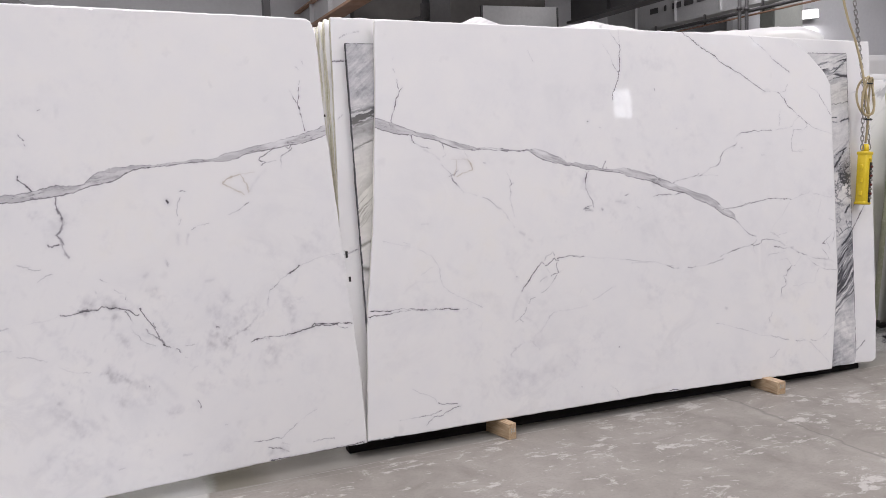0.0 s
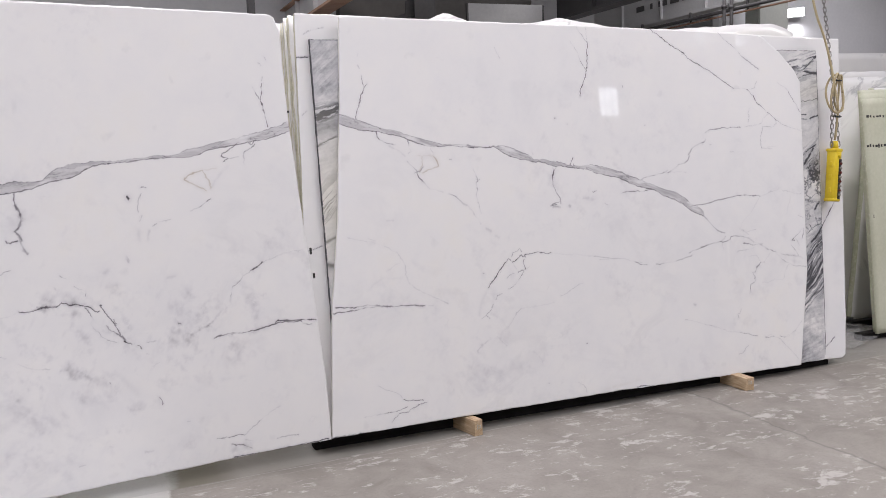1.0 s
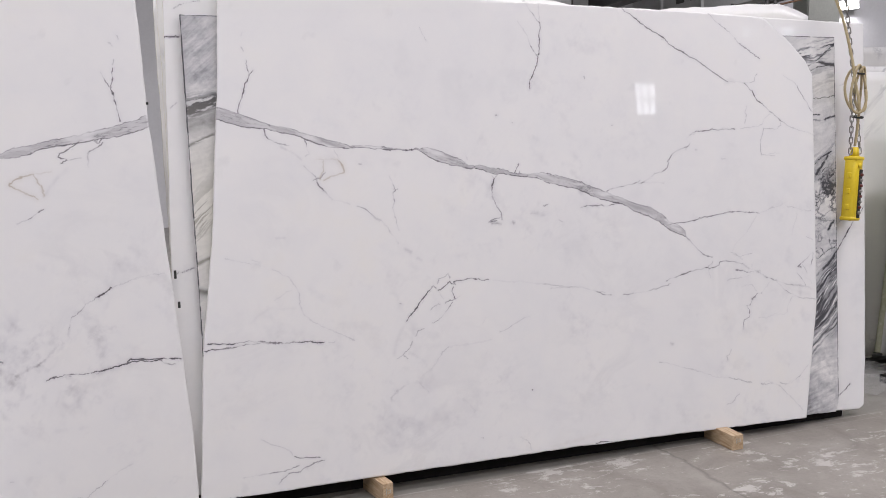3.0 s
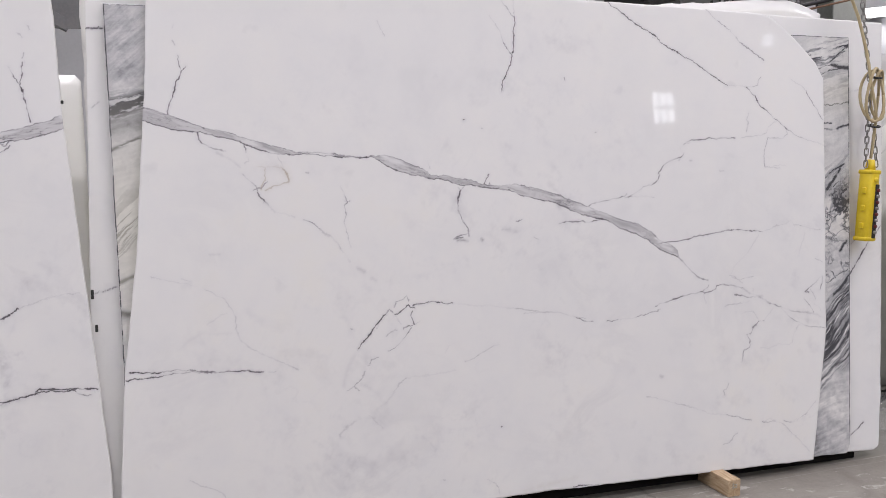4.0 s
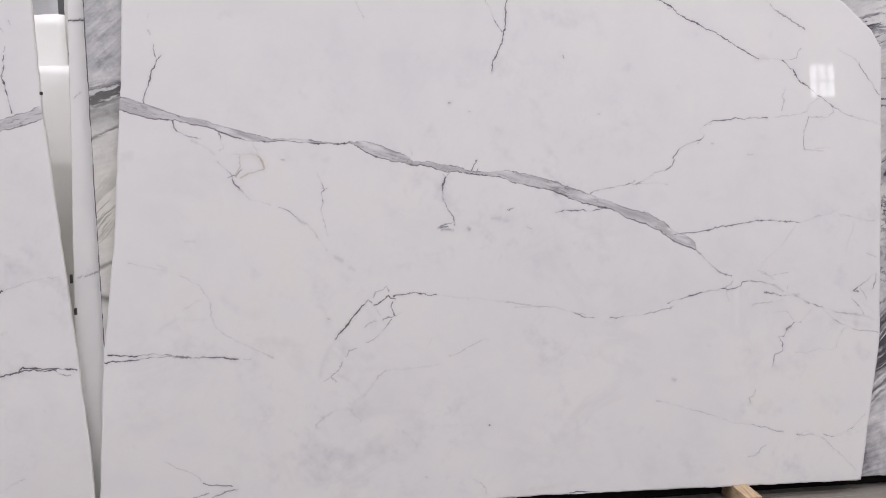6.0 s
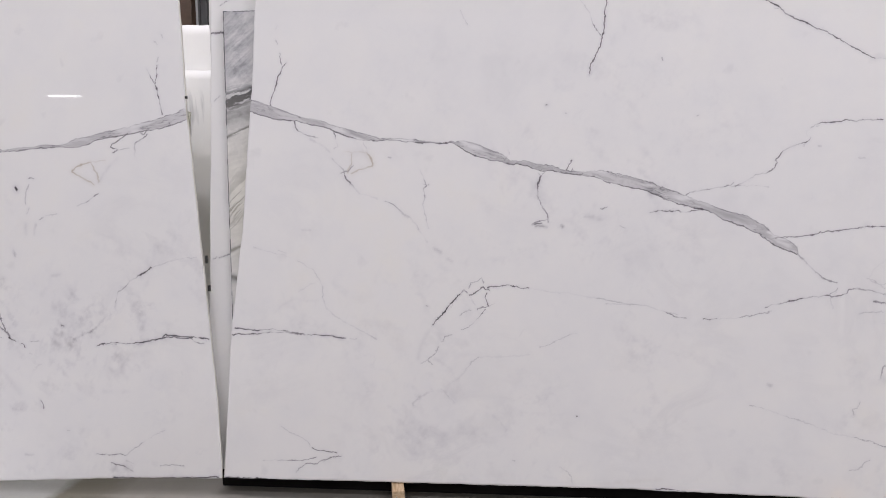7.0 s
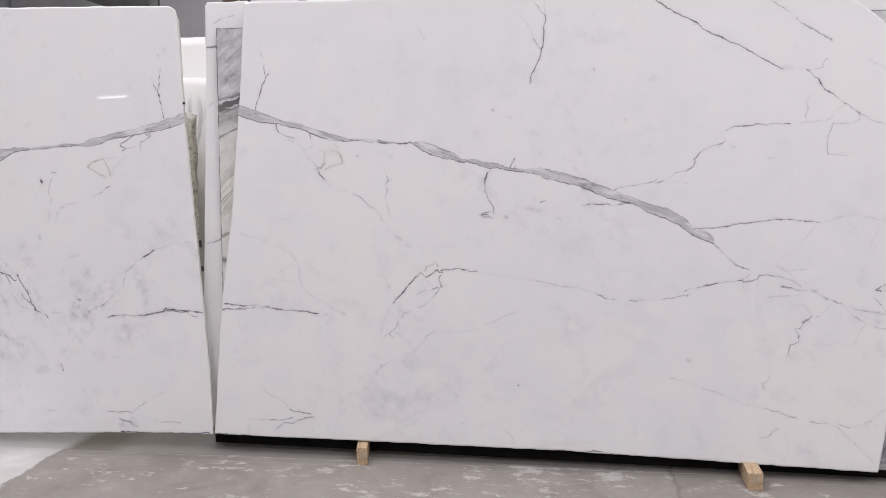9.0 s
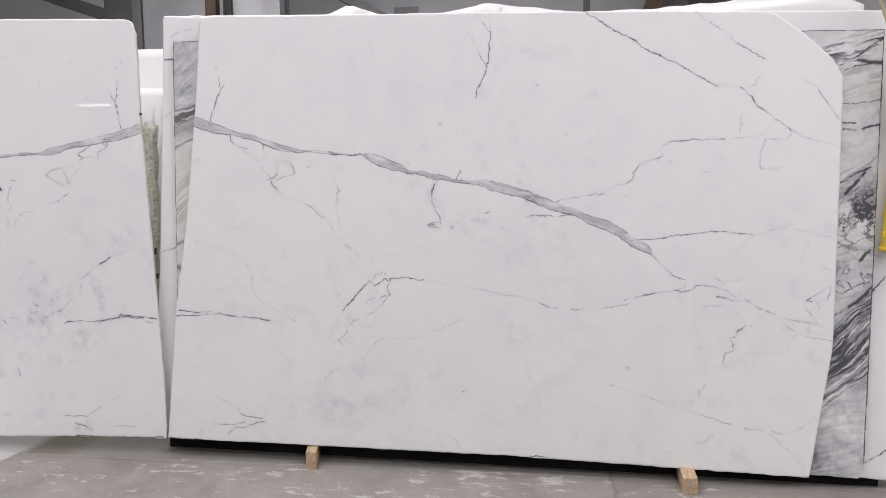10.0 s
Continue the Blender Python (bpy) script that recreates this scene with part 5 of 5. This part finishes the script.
def slab_mesh(name, us, vs, left, right, bottom, top, thick, face, edge, pattern=None, rough=0.003, seed=1, finer=0):
    """A slab in the plane x (along), z (up); its face looks along -y. us, vs: sample steps from 0 to 1.
    left, right: outline x over height; bottom, top: outline z over length. finer: how often cells by a vein are split."""
    nu, nv = len(us), len(vs)
    S, T = np.meshgrid(us, vs)
    hgt = T * 2.1
    x = sampled(left, hgt) + (sampled(right, hgt) - sampled(left, hgt)) * S
    z = sampled(bottom, x) + (sampled(top, x) - sampled(bottom, x)) * T
    jag = rough * 2 * (fbm(x + seed, z, 0.05, 3, 211 + seed) - 0.5)
    rim = np.minimum(np.minimum(S, 1 - S) * 60, np.minimum(T, 1 - T) * 40)
    x = x + jag * np.clip(1 - rim, 0, 1) * np.where(S < 0.5, 1, -1)
    z = z + jag * np.clip(1 - rim, 0, 1)
    border = (S == 0) | (S == 1) | (T == 0) | (T == 1)
    y = np.where(border, 0.0015, 0.0)
    front = np.stack([x.ravel(), y.ravel(), z.ravel()], 1)
    idx = np.arange(nu * nv).reshape(nv, nu)
    ring = np.concatenate([idx[0, :-1], idx[:-1, -1], idx[-1, :0:-1], idx[:0:-1, 0]])
    back = front[ring].copy()
    back[:, 1] = thick
    verts = np.concatenate([front, back])
    quads = np.stack([idx[:-1, :-1], idx[:-1, 1:], idx[1:, 1:], idx[1:, :-1]], -1).reshape(-1, 4)
    if finer:
        wanted = pattern(front[:, 0], front[:, 2], True)[:, 0][quads].max(1) > 0.5
        corner = front[quads[wanted]]
        quads = quads[~wanted]
        a, b = np.meshgrid(np.linspace(0, 1, finer + 1), np.linspace(0, 1, finer + 1))
        share = np.stack([(1 - a) * (1 - b), a * (1 - b), a * b, (1 - a) * b], -1).reshape(-1, 4)
        small = np.einsum("pc,qcx->qpx", share, corner)
        cell = np.arange((finer + 1) ** 2).reshape(finer + 1, finer + 1)
        piece = np.stack([cell[:-1, :-1], cell[:-1, 1:], cell[1:, 1:], cell[1:, :-1]], -1).reshape(-1, 4)
        first = len(verts) + len(cell) ** 2 * np.arange(len(small))
        quads = np.concatenate([quads, (first[:, None, None] + piece).reshape(-1, 4)])
        verts = np.concatenate([verts, small.reshape(-1, 3)])
    n = len(ring)
    b0 = np.arange(n) + nu * nv
    sides = np.stack([ring, b0, np.roll(b0, -1), np.roll(ring, -1)], 1)
    me = bpy.data.meshes.new(name)
    nq, ns = len(quads), len(sides)
    me.vertices.add(len(verts))
    me.vertices.foreach_set("co", verts.ravel())
    loops = np.concatenate([quads.ravel(), sides.ravel(), b0[::-1]])
    me.loops.add(len(loops))
    me.loops.foreach_set("vertex_index", loops)
    me.polygons.add(nq + ns + 1)
    starts = np.concatenate([np.arange(nq + ns) * 4, [4 * (nq + ns)]])
    me.polygons.foreach_set("loop_start", starts)
    me.materials.append(face)
    me.materials.append(edge)
    me.polygons.foreach_set("material_index", np.concatenate([np.zeros(nq, int), np.ones(ns + 1, int)]))
    me.update(calc_edges=True)
    me.validate()
    if pattern is not None:
        col = me.attributes.new("stone", "FLOAT_COLOR", "POINT")
        full = pattern(verts[:, 0], verts[:, 2])
        full[len(front):len(front) + n] = 0
        col.data.foreach_set("color", full.ravel())
    return me


def even(n):
    return np.linspace(0, 1, n)


def leaning(x, y, z, lean, turn):
    """The pose of a slab whose lower corner is at x, y, z, leaning back and turned, in slopes."""
    return pose(x, y, z, -math.degrees(math.atan(lean)), 0, math.degrees(math.atan(turn)))


FRONT_LEAN, FRONT_TURN = 0.0764, 0.0144
GREY_TOP = [(0, 2.02), (3.4, 1.985)]
R_LEFT = [(0, 0.0), (0.62, 0.046), (1.09, 0.113), (1.60, 0.158), (1.66, 0.166), (2.1, 0.194)]
R_RIGHT = [(0, 3.142), (0.20, 3.168), (0.47, 3.203), (0.68, 3.228), (0.88, 3.232), (1.24, 3.237), (2.1, 3.244)]
R_BOTTOM = [(0, -0.008), (1.76, -0.012), (3.14, -0.046)]
R_TOP = [(0.19, 2.132), (0.24, 2.14), (0.97, 2.124), (1.64, 2.114), (2.52, 2.093), (2.90, 2.08), (2.95, 2.065), (3.077, 1.973), (3.2, 1.857), (3.237, 1.79)]
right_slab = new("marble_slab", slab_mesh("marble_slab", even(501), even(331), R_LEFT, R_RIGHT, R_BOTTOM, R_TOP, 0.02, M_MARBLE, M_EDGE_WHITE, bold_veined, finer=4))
right_slab.matrix_world = leaning(1.165, 4.1487, 0.104, FRONT_LEAN, FRONT_TURN)
tagged(right_slab, "polished white marble slab, bold grey vein, one top corner cut", "marble slab", kind="thing")

L_LEFT = [(0, -2.75), (2.1, -2.7)]
L_RIGHT = [(0, 0.0), (0.28, -0.006), (0.865, -0.048), (1.6, -0.104), (2.05, -0.12), (2.1, -0.139)]
L_BOTTOM = [(-2.75, -0.06), (-1.19, -0.035), (-0.3, -0.002), (0, -0.003)]
L_TOP = [(-2.75, 2.19), (-1.5, 2.167), (-0.3, 2.138), (-0.16, 2.13), (-0.13, 2.11)]
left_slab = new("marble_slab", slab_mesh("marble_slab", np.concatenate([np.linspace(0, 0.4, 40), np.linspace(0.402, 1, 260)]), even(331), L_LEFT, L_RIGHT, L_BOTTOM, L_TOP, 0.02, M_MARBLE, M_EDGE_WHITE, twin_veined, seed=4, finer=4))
left_slab.matrix_world = leaning(1.159, 4.1373, 0.098, 0.0607, 0.04)
tagged(left_slab, "polished white marble slab, mirror twin with bold grey vein", "marble slab", kind="thing")

for tu, tv, th in ((-0.038, 0.965, 0.034), (-0.030, 0.84, 0.026), (-0.103, 1.66, 0.012)):
    part("rubber_tag", box_bm(0.010, 0.012, th, 0.002, (tu, 0.006, tv)), M_BLACK, left_slab, "small black rubber spacer on the edge")

# grey slab straight behind the cut-cornered one, with a dark saw border
near_far = np.concatenate([np.linspace(0, 0.065, 80), np.linspace(0.075, 0.89, 14), np.linspace(0.90, 1, 150)])
grey = new("marble_slab", slab_mesh("marble_slab", near_far, even(820), [(0, 0.008), (2.1, -0.005)], [(0, 3.318), (0.05, 3.336), (0.10, 3.340), (0.9, 3.356), (1.5, 3.366), (2.1, 3.376)], [(0, 0.01), (1.8, 0.0), (2.8, -0.03), (3.4, -0.05)], GREY_TOP, 0.02, M_GREY, M_BORDER, streaked, seed=2))
grey.matrix_world = leaning(1.207, 4.1487 + 0.024, 0.105, FRONT_LEAN, FRONT_TURN)
tagged(grey, "grey and white streaked marble slab with dark edges", "marble slab", kind="thing")

# white slab behind the grey one
white = new("marble_slab", slab_mesh("marble_slab", near_far, even(420), [(0, -0.05), (0.9, -0.018), (1.4, 0.0), (2.1, 0.02)], [(0, 3.625), (0.25, 3.643), (0.9, 3.662), (2.1, 3.69)], [(0, 0.01), (2.6, 0.0), (3.3, -0.045), (3.59, -0.062), (3.615, -0.05), (3.635, -0.03)], [(0, 2.14), (0.02, 2.152), (0.2, 2.15), (3.2, 2.08), (3.6, 2.068), (3.7, 2.066)], 0.03, M_MARBLE, M_EDGE_CREAM, faint, seed=3))
white.matrix_world = leaning(1.122, 4.1487 + 0.05, 0.105, FRONT_LEAN, FRONT_TURN)
tagged(white, "plain white marble slab with faint veins standing behind grey one", "marble slab", kind="thing")

# the rest of the stack behind, with broken crests
rng = random.Random(7)
PEAKS = {5: [(0.62, 0.0), (0.80, 0.03), (0.966, 0.085), (1.06, 0.05), (1.25, 0.0)], 4: [(1.2, 0.0), (1.45, 0.03), (1.674, 0.066), (1.85, 0.045), (2.2, 0.01)], 2: [(2.1, 0.0), (2.6, 0.02), (3.0, 0.045), (3.22, 0.055), (3.35, 0.03), (3.45, 0.0)]}
for k in range(12):
    off = 0.085 + 0.034 * k
    crest = [(x, 2.07 + 0.02 * rng.random() - 0.012 * x) for x in (0.0, 0.3, 0.6)]
    base_top = 2.10 + 0.02 * rng.random()
    if k in PEAKS:
        crest = [(0, base_top)] + [(x, 2.115 + 1.25 * h) for x, h in PEAKS[k]] + [(3.7, 2.05)]
    else:
        crest = [(0, 2.145 + 0.012 * rng.random()), (0.14, 2.14)] + [(0.25 * j, base_top - 0.012 * j * 0.25 + 0.012 * (rng.random() - 0.5)) for j in range(1, 14)]
    wide = 3.40 + 0.12 * rng.random()
    lx = 0.005 + 0.03 * rng.random()
    s = new("marble_slab", slab_mesh("marble_slab", even(90), even(40), [(0, lx + 0.01), (2.1, lx)], [(0, wide - 0.05), (2.1, wide)], [(0, 0.0), (3.5, -0.01)], crest, 0.0335, M_PLAIN, (M_EDGE_CREAM, M_EDGE_OLIVE, M_EDGE_CREAM, M_EDGE_WHITE, M_EDGE_OLIVE)[k % 5], rough=0.008, seed=20 + k))
    s.matrix_world = leaning(1.10, 4.1487 + off, 0.10, FRONT_LEAN, FRONT_TURN)
    tagged(s, "white marble slab, rough broken top, cream edges, in stack", "marble slab", "slabs packed in the stack", kind="thing")

# stack behind the twin slab
for k in range(2):
    lo = 1.68 + 0.06 * rng.random()
    s = new("marble_slab", slab_mesh("marble_slab", even(60), even(40), [(0, -2.6), (2.1, -2.6)], [(0, -0.15), (0.8, -0.125), (1.2, -0.115 + 0.02 * k), (2.1, -0.11 + 0.055 * k)], [(-2.7, 0), (0, 0)], [(-2.7, lo + 0.1), (-0.4, lo + 0.08), (-0.12, lo)], 0.033, (M_MOTTLED, M_PLAIN)[k], (M_MOTTLED, M_EDGE_DARK)[k], rough=0.012, seed=40 + k))
    s.matrix_world = leaning(0.888 - 0.14 * k, 4.80 + 0.036 * k, 0.0, 0.0607, 0.04)
    tagged(s, "white marble slab with dark stained rough edge behind the twin slab", "marble slab", "slabs behind the twin slab", kind="thing")
s = new("marble_slab", slab_mesh("marble_slab", even(60), even(40), [(0, -2.6), (2.1, -2.6)], [(0, 0.02), (2.1, 0.0)], [(-2.7, 0), (0, 0)], [(-2.7, 2.32), (-0.6, 2.215), (-0.3, 2.21), (0, 2.205)], 0.03, M_PLAIN, M_BROKEN, rough=0.004, seed=51))
s.matrix_world = leaning(0.80, 5.28, 0.0, 0.0607, 0.04)
tagged(s, "bright white marble slab standing deeper in the rack", "marble slab", kind="thing")
s = new("marble_slab", slab_mesh("marble_slab", even(40), even(40), [(0, -0.9), (2.1, -0.9)], [(0, 0.02), (2.1, 0.0)], [(-0.9, 0), (0, 0)], [(-0.9, 1.97), (-0.3, 1.95), (-0.02, 1.945), (0, 1.92)], 0.03, M_PLAIN, M_EDGE_WHITE, rough=0.004, seed=53))
s.matrix_world = leaning(1.02, 5.20, 0.0, 0.0607, 0.04)
tagged(s, "lower pale marble slab leaning before the bright white one", "marble slab", kind="thing")


# ---- timber bearers under the stack ----
def bearer(x, y, w, h, length, turn):
    e = empty("wood_block", pose(x, y, 0, 0, 0, turn))
    tagged(e, "pale sawn softwood bearer block under the marble slabs, on concrete", "wood block", "bearers under the slabs")
    timber = part("timber", box_bm(w, length, h, 0.003, (0, length / 2, h / 2)), M_WOOD, e)
    bm = bmesh.new()
    for px, pz, sx, sz in ((-0.008, 0.05, 0.005, 0.03), (0.006, 0.056, 0.016, 0.004), (0.006, 0.042, 0.016, 0.004), (0.012, 0.049, 0.004, 0.012)):
        add_box(bm, px - sx / 2, px + sx / 2, -0.0012, 0.0005, pz - sz / 2, pz + sz / 2)
    part("stamp_mark", bm, M_EDGE_DARK, timber, "brown stamped marks on the end grain")
    return e


bearer(1.955, 4.085, 0.052, 0.088, 0.62, 12)
bearer(3.765, 4.055, 0.066, 0.078, 0.62, 2)
bearer(-0.22, 4.26, 0.09, 0.09, 0.42, 0)
bearer(-1.45, 4.20, 0.09, 0.085, 0.42, 0)

# dark steel rack base under the stack, near black to stand for the gap's shade
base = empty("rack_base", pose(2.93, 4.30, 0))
tagged(base, "dark steel rack base under the slab stack, blackened for the shade there", "rack")
part("front_rail", box_bm(3.53, 0.08, 0.095, 0.006, (-0.065, 0.02, 0.0475)), M_SHADED_BASE, base)
part("back_rail", box_bm(3.3, 0.08, 0.095, 0.006, (0, 0.36, 0.0475)), M_SHADED_BASE, base)


# ---- hoist pendant ----
PX, PY = 4.64, 4.265
pend = empty("hoist_pendant", pose(PX - 0.02, PY, 1.10, 0, 4, 12))
tagged(pend, "yellow plastic hoist pendant control with black buttons, hung on chain", "hoist control")
body = part("body", box_bm(0.072, 0.07, 0.335, 0.014, (0, 0, 0.172)), M_YELLOW, pend, "yellow moulded plastic body", True)
part("end_cap", box_bm(0.078, 0.076, 0.022, 0.008, (0, 0, 0.012)), M_YELLOW, pend, "", True)
part("end_cap", box_bm(0.078, 0.076, 0.022, 0.008, (0, 0, 0.335)), M_YELLOW, pend, "", True)
part("neck", cyl_bm(0.026, 0.018, 0.05, 16, (0, 0, 0.37)), M_YELLOW, pend, "", True)
for k in range(3):
    part("rib", box_bm(0.012, 0.02, 0.03, 0.004, (-0.039, -0.005, 0.075 + 0.085 * k)), M_YELLOW, body)
face = Euler((math.pi / 2, 0, 0)).to_matrix().to_4x4()
part("button_plate", box_bm(0.026, 0.006, 0.262, 0.003, (0.015, -0.0365, 0.146)), M_BLACK, body, "black rubber button strip")
for k in range(8):
    part("button", cyl_bm(0.0095, 0.0075, 0.016, 14, (0.015, -0.041, 0.045 + 0.029 * k), face), M_RED if k % 2 else M_CHAIN, body, "small round push button", True)
part("key_switch", cyl_bm(0.012, 0.012, 0.012, 14, (-0.002, -0.040, 0.297), face), M_YELLOW, body, "", True)

# chain: two runs from the body to the hook eye, then one run up
def link_mesh():
    bm = bmesh.new()
    pts = []
    for k in range(25):
        a = 2 * math.pi * k / 24
        pts.append((0.0085 * math.cos(a), 0, 0.0085 * math.sin(a) + (0.010 if math.sin(a) > 0 else -0.010)))
    bm.free()
    return to_mesh("chain_link", tube_bm(pts, 0.0030, 6), M_CHAIN, True)


LINK = link_mesh()


def chain(name, p0, p1, label):
    p0, p1 = Vector(p0), Vector(p1)
    d = p1 - p0
    n = max(2, int(d.length / 0.028))
    e = empty(name, Matrix.Translation(p0))
    tagged(e, label, "chain")
    q = d.to_track_quat("Z", "Y").to_matrix().to_4x4()
    for k in range(n):
        o = new("chain_link", LINK)
        o.parent = e
        o.matrix_local = Matrix.Translation(d * (k + 0.5) / n) @ q @ pose(0, 0, 0, 0, 0, 90 * (k % 2) + 35)
    return e


chain("chain", (PX - 0.028, PY, 1.46), (PX - 0.025, PY, 1.86), "grey steel strain chain holding the yellow control")
chain("chain", (PX + 0.035, PY, 1.46), (PX + 0.012, PY + 0.005, 1.68), "short grey steel chain beside the control neck")
chain("chain", (PX - 0.025, PY, 1.87), (PX - 0.30 - 0.11 * (H - 1.87), PY + 0.02, H), "galvanised steel hoist chain hanging from above")

cable_pts = [(PX, PY, 1.50), (PX + 0.005, PY - 0.01, 1.62), (PX + 0.0, PY - 0.02, 1.72), (PX - 0.035, PY - 0.02, 1.86), (PX - 0.05, PY - 0.01, 1.97), (PX - 0.10, PY, 2.15), (PX - 0.17, PY, 2.30), (PX - 0.22, PY, 2.5), (PX - 0.24, PY, 2.9), (PX - 0.30, PY, 4.5), (PX - 0.33, PY, H)]
cable = empty("control_cable", pose(0, 0, 0))
tagged(cable, "tan rubber control cable coiled in loops above yellow control", "cable")


def smooth_path(pts, n=8):
    pts = [Vector(p) for p in pts]
    out = []
    for i in range(len(pts) - 1):
        p0, p1, p2, p3 = pts[max(i - 1, 0)], pts[i], pts[i + 1], pts[min(i + 2, len(pts) - 1)]
        for k in range(n):
            t = k / n
            out.append(0.5 * ((2 * p1) + (p2 - p0) * t + (2 * p0 - 5 * p1 + 4 * p2 - p3) * t * t + (3 * p1 - p0 - 3 * p2 + p3) * t ** 3))
    return out + [pts[-1]]


part("cable_run", tube_bm(smooth_path(cable_pts), 0.0072), M_CABLE, cable, "", True)
for k, (rx, rz, cx, sy) in enumerate(((0.048, 0.125, -0.016, -0.03), (0.036, 0.115, 0.018, -0.015), (0.054, 0.118, 0.004, 0.02))):
    loop = [(PX + cx + rx * math.cos(a), PY + sy + 0.012 * math.sin(2 * a + k), 1.80 + rz * math.sin(a)) for a in [2 * math.pi * j / 40 for j in range(41)]]
    part("cable_loop", tube_bm(loop, 0.0068), M_CABLE, cable, "", True)
for z in (1.655, 1.885):
    loop = [(PX + 0.004 + 0.026 * math.cos(a), PY - 0.005 + 0.03 * math.sin(a), z + 0.006 * math.sin(a)) for a in [2 * math.pi * j / 16 for j in range(17)]]
    part("tie", tube_bm(loop, 0.005, 6), M_BLACK, cable, "black tie wrap")

# ---- the next rack ----
for k in range(4):
    hgt = 1.74 + 0.02 * k + 0.03 * rng.random()
    s = new("marble_slab", slab_mesh("marble_slab", even(40), even(40), [(0, 0.03), (2.1, 0)], [(0, 1.9), (2.1, 1.9)], [(0, 0), (1.9, 0)], [(0, hgt), (0.6, hgt + 0.01), (1.9, hgt)], 0.026, M_GREENBACK, M_EDGE_GREEN, rough=0.005, seed=60 + k))
    s.matrix_world = leaning(5.42 + (0, 0.03, 0.085, 0.12)[k], 4.61 + 0.042 * k, 0.05, 0.085, 0.03)
    tagged(s, "pale green resin-backed stone slab with faint black markings", "marble slab", "slabs of the next rack", kind="thing")
    if k == 0:
        for mx, mz, mw, mh in ((0.03, 1.60, 0.30, 0.022), (0.02, 1.38, 0.26, 0.030), (0.05, 0.86, 0.05, 0.035)):
            for q in range(9 if mw > 0.1 else 1):
                bm = bmesh.new()
                low, tall = mh * 0.25 * rng.random(), mh * (0.7 + 0.3 * rng.random())
                add_box(bm, mx + q * mw / 9, mx + q * mw / 9 + mw / (22 if q % 3 else 13), -0.003, 0.001, mz + low, mz + tall)
                part("marking", bm, M_INK, s, "black stencilled bar")
next_base = empty("rack_base", pose(6.3, 4.85, 0))
tagged(next_base, "timber bearers under the next slab rack, blackened for shade", "rack")
# these bearers take the same near-black that stands for shade under slabs
for by in (-0.15, 0.2):
    part("bearer", box_bm(1.9, 0.08, 0.05, 0.005, (0, by, 0.025)), M_SHADED_BASE, next_base)
# crumpled film and a small black box on the floor between the racks
bm = bmesh.new()
bmesh.ops.create_grid(bm, x_segments=40, y_segments=30, size=0.5)
for vt in bm.verts:
    n1 = noise.noise(Vector((vt.co.x * 6, vt.co.y * 6, 0.3)))
    n2 = noise.noise(Vector((vt.co.x * 17, vt.co.y * 17, 1.3)))
    vt.co.z = 0.012 + 0.12 * abs(n1) * max(0, 1 - 1.6 * vt.co.length) + 0.03 * abs(n2) + 0.05 * max(0, vt.co.y)
    vt.co.y *= 0.7
    vt.co.x *= 0.8
film_sheet = new("plastic_film", to_mesh("plastic_film", bm, M_FILM, True))
film_sheet.matrix_world = pose(5.32, 4.94, 0, 0, 0, 20)
tagged(film_sheet, "crumpled clear plastic film lying on the concrete floor", "plastic film")
black_box = new("black_clamp", to_mesh("black_clamp", box_bm(0.07, 0.06, 0.06, 0.008, (0, 0, 0)), M_BLACK))
black_box.matrix_world = pose(5.72, 5.125, 0.03, 0, 0, 40)
tagged(black_box, "small black rubber clamp block beside the slab stack", "clamp")
for x, y, w, h, mt, lb in ((5.25, 5.3, 3.2, 1.99, M_PLAIN, "white marble slab close behind the green-edged rack"), (6.3, 6.5, 3.2, 2.14, M_PLAIN, "white marble slab in the rack beyond"), (8.8, 9.0, 4.5, 2.62, M_PLAIN, "tall pale stone slab with rough top in the far rack")):
    s = new("marble_slab", slab_mesh("marble_slab", even(40), even(30), [(0, 0), (2.1, 0)], [(0, w), (2.1, w)], [(0, 0), (w, 0)], [(0, h), (w * 0.4, h + 0.02), (w, h)], 0.03, mt, M_EDGE_CREAM, rough=0.006, seed=80 + int(x)))
    s.matrix_world = leaning(x, y, 0.0, 0.07, 0.0)
    tagged(s, lb, "marble slab", kind="thing")

s = new("marble_slab", slab_mesh("marble_slab", even(30), even(40), [(0, 0.0), (2.1, 0.33)], [(0, 1.4), (2.1, 1.4)], [(0, 0), (1.4, 0)], [(0, 1.9), (1.4, 1.92)], 0.055, M_PLAIN, M_EDGE_GREEN, rough=0.005, seed=97))
s.matrix_world = leaning(5.84, 5.22, 0.0, 0.06, 0.0)
tagged(s, "white stone slab with slanting green resin edge, deep in shade", "marble slab", kind="thing")
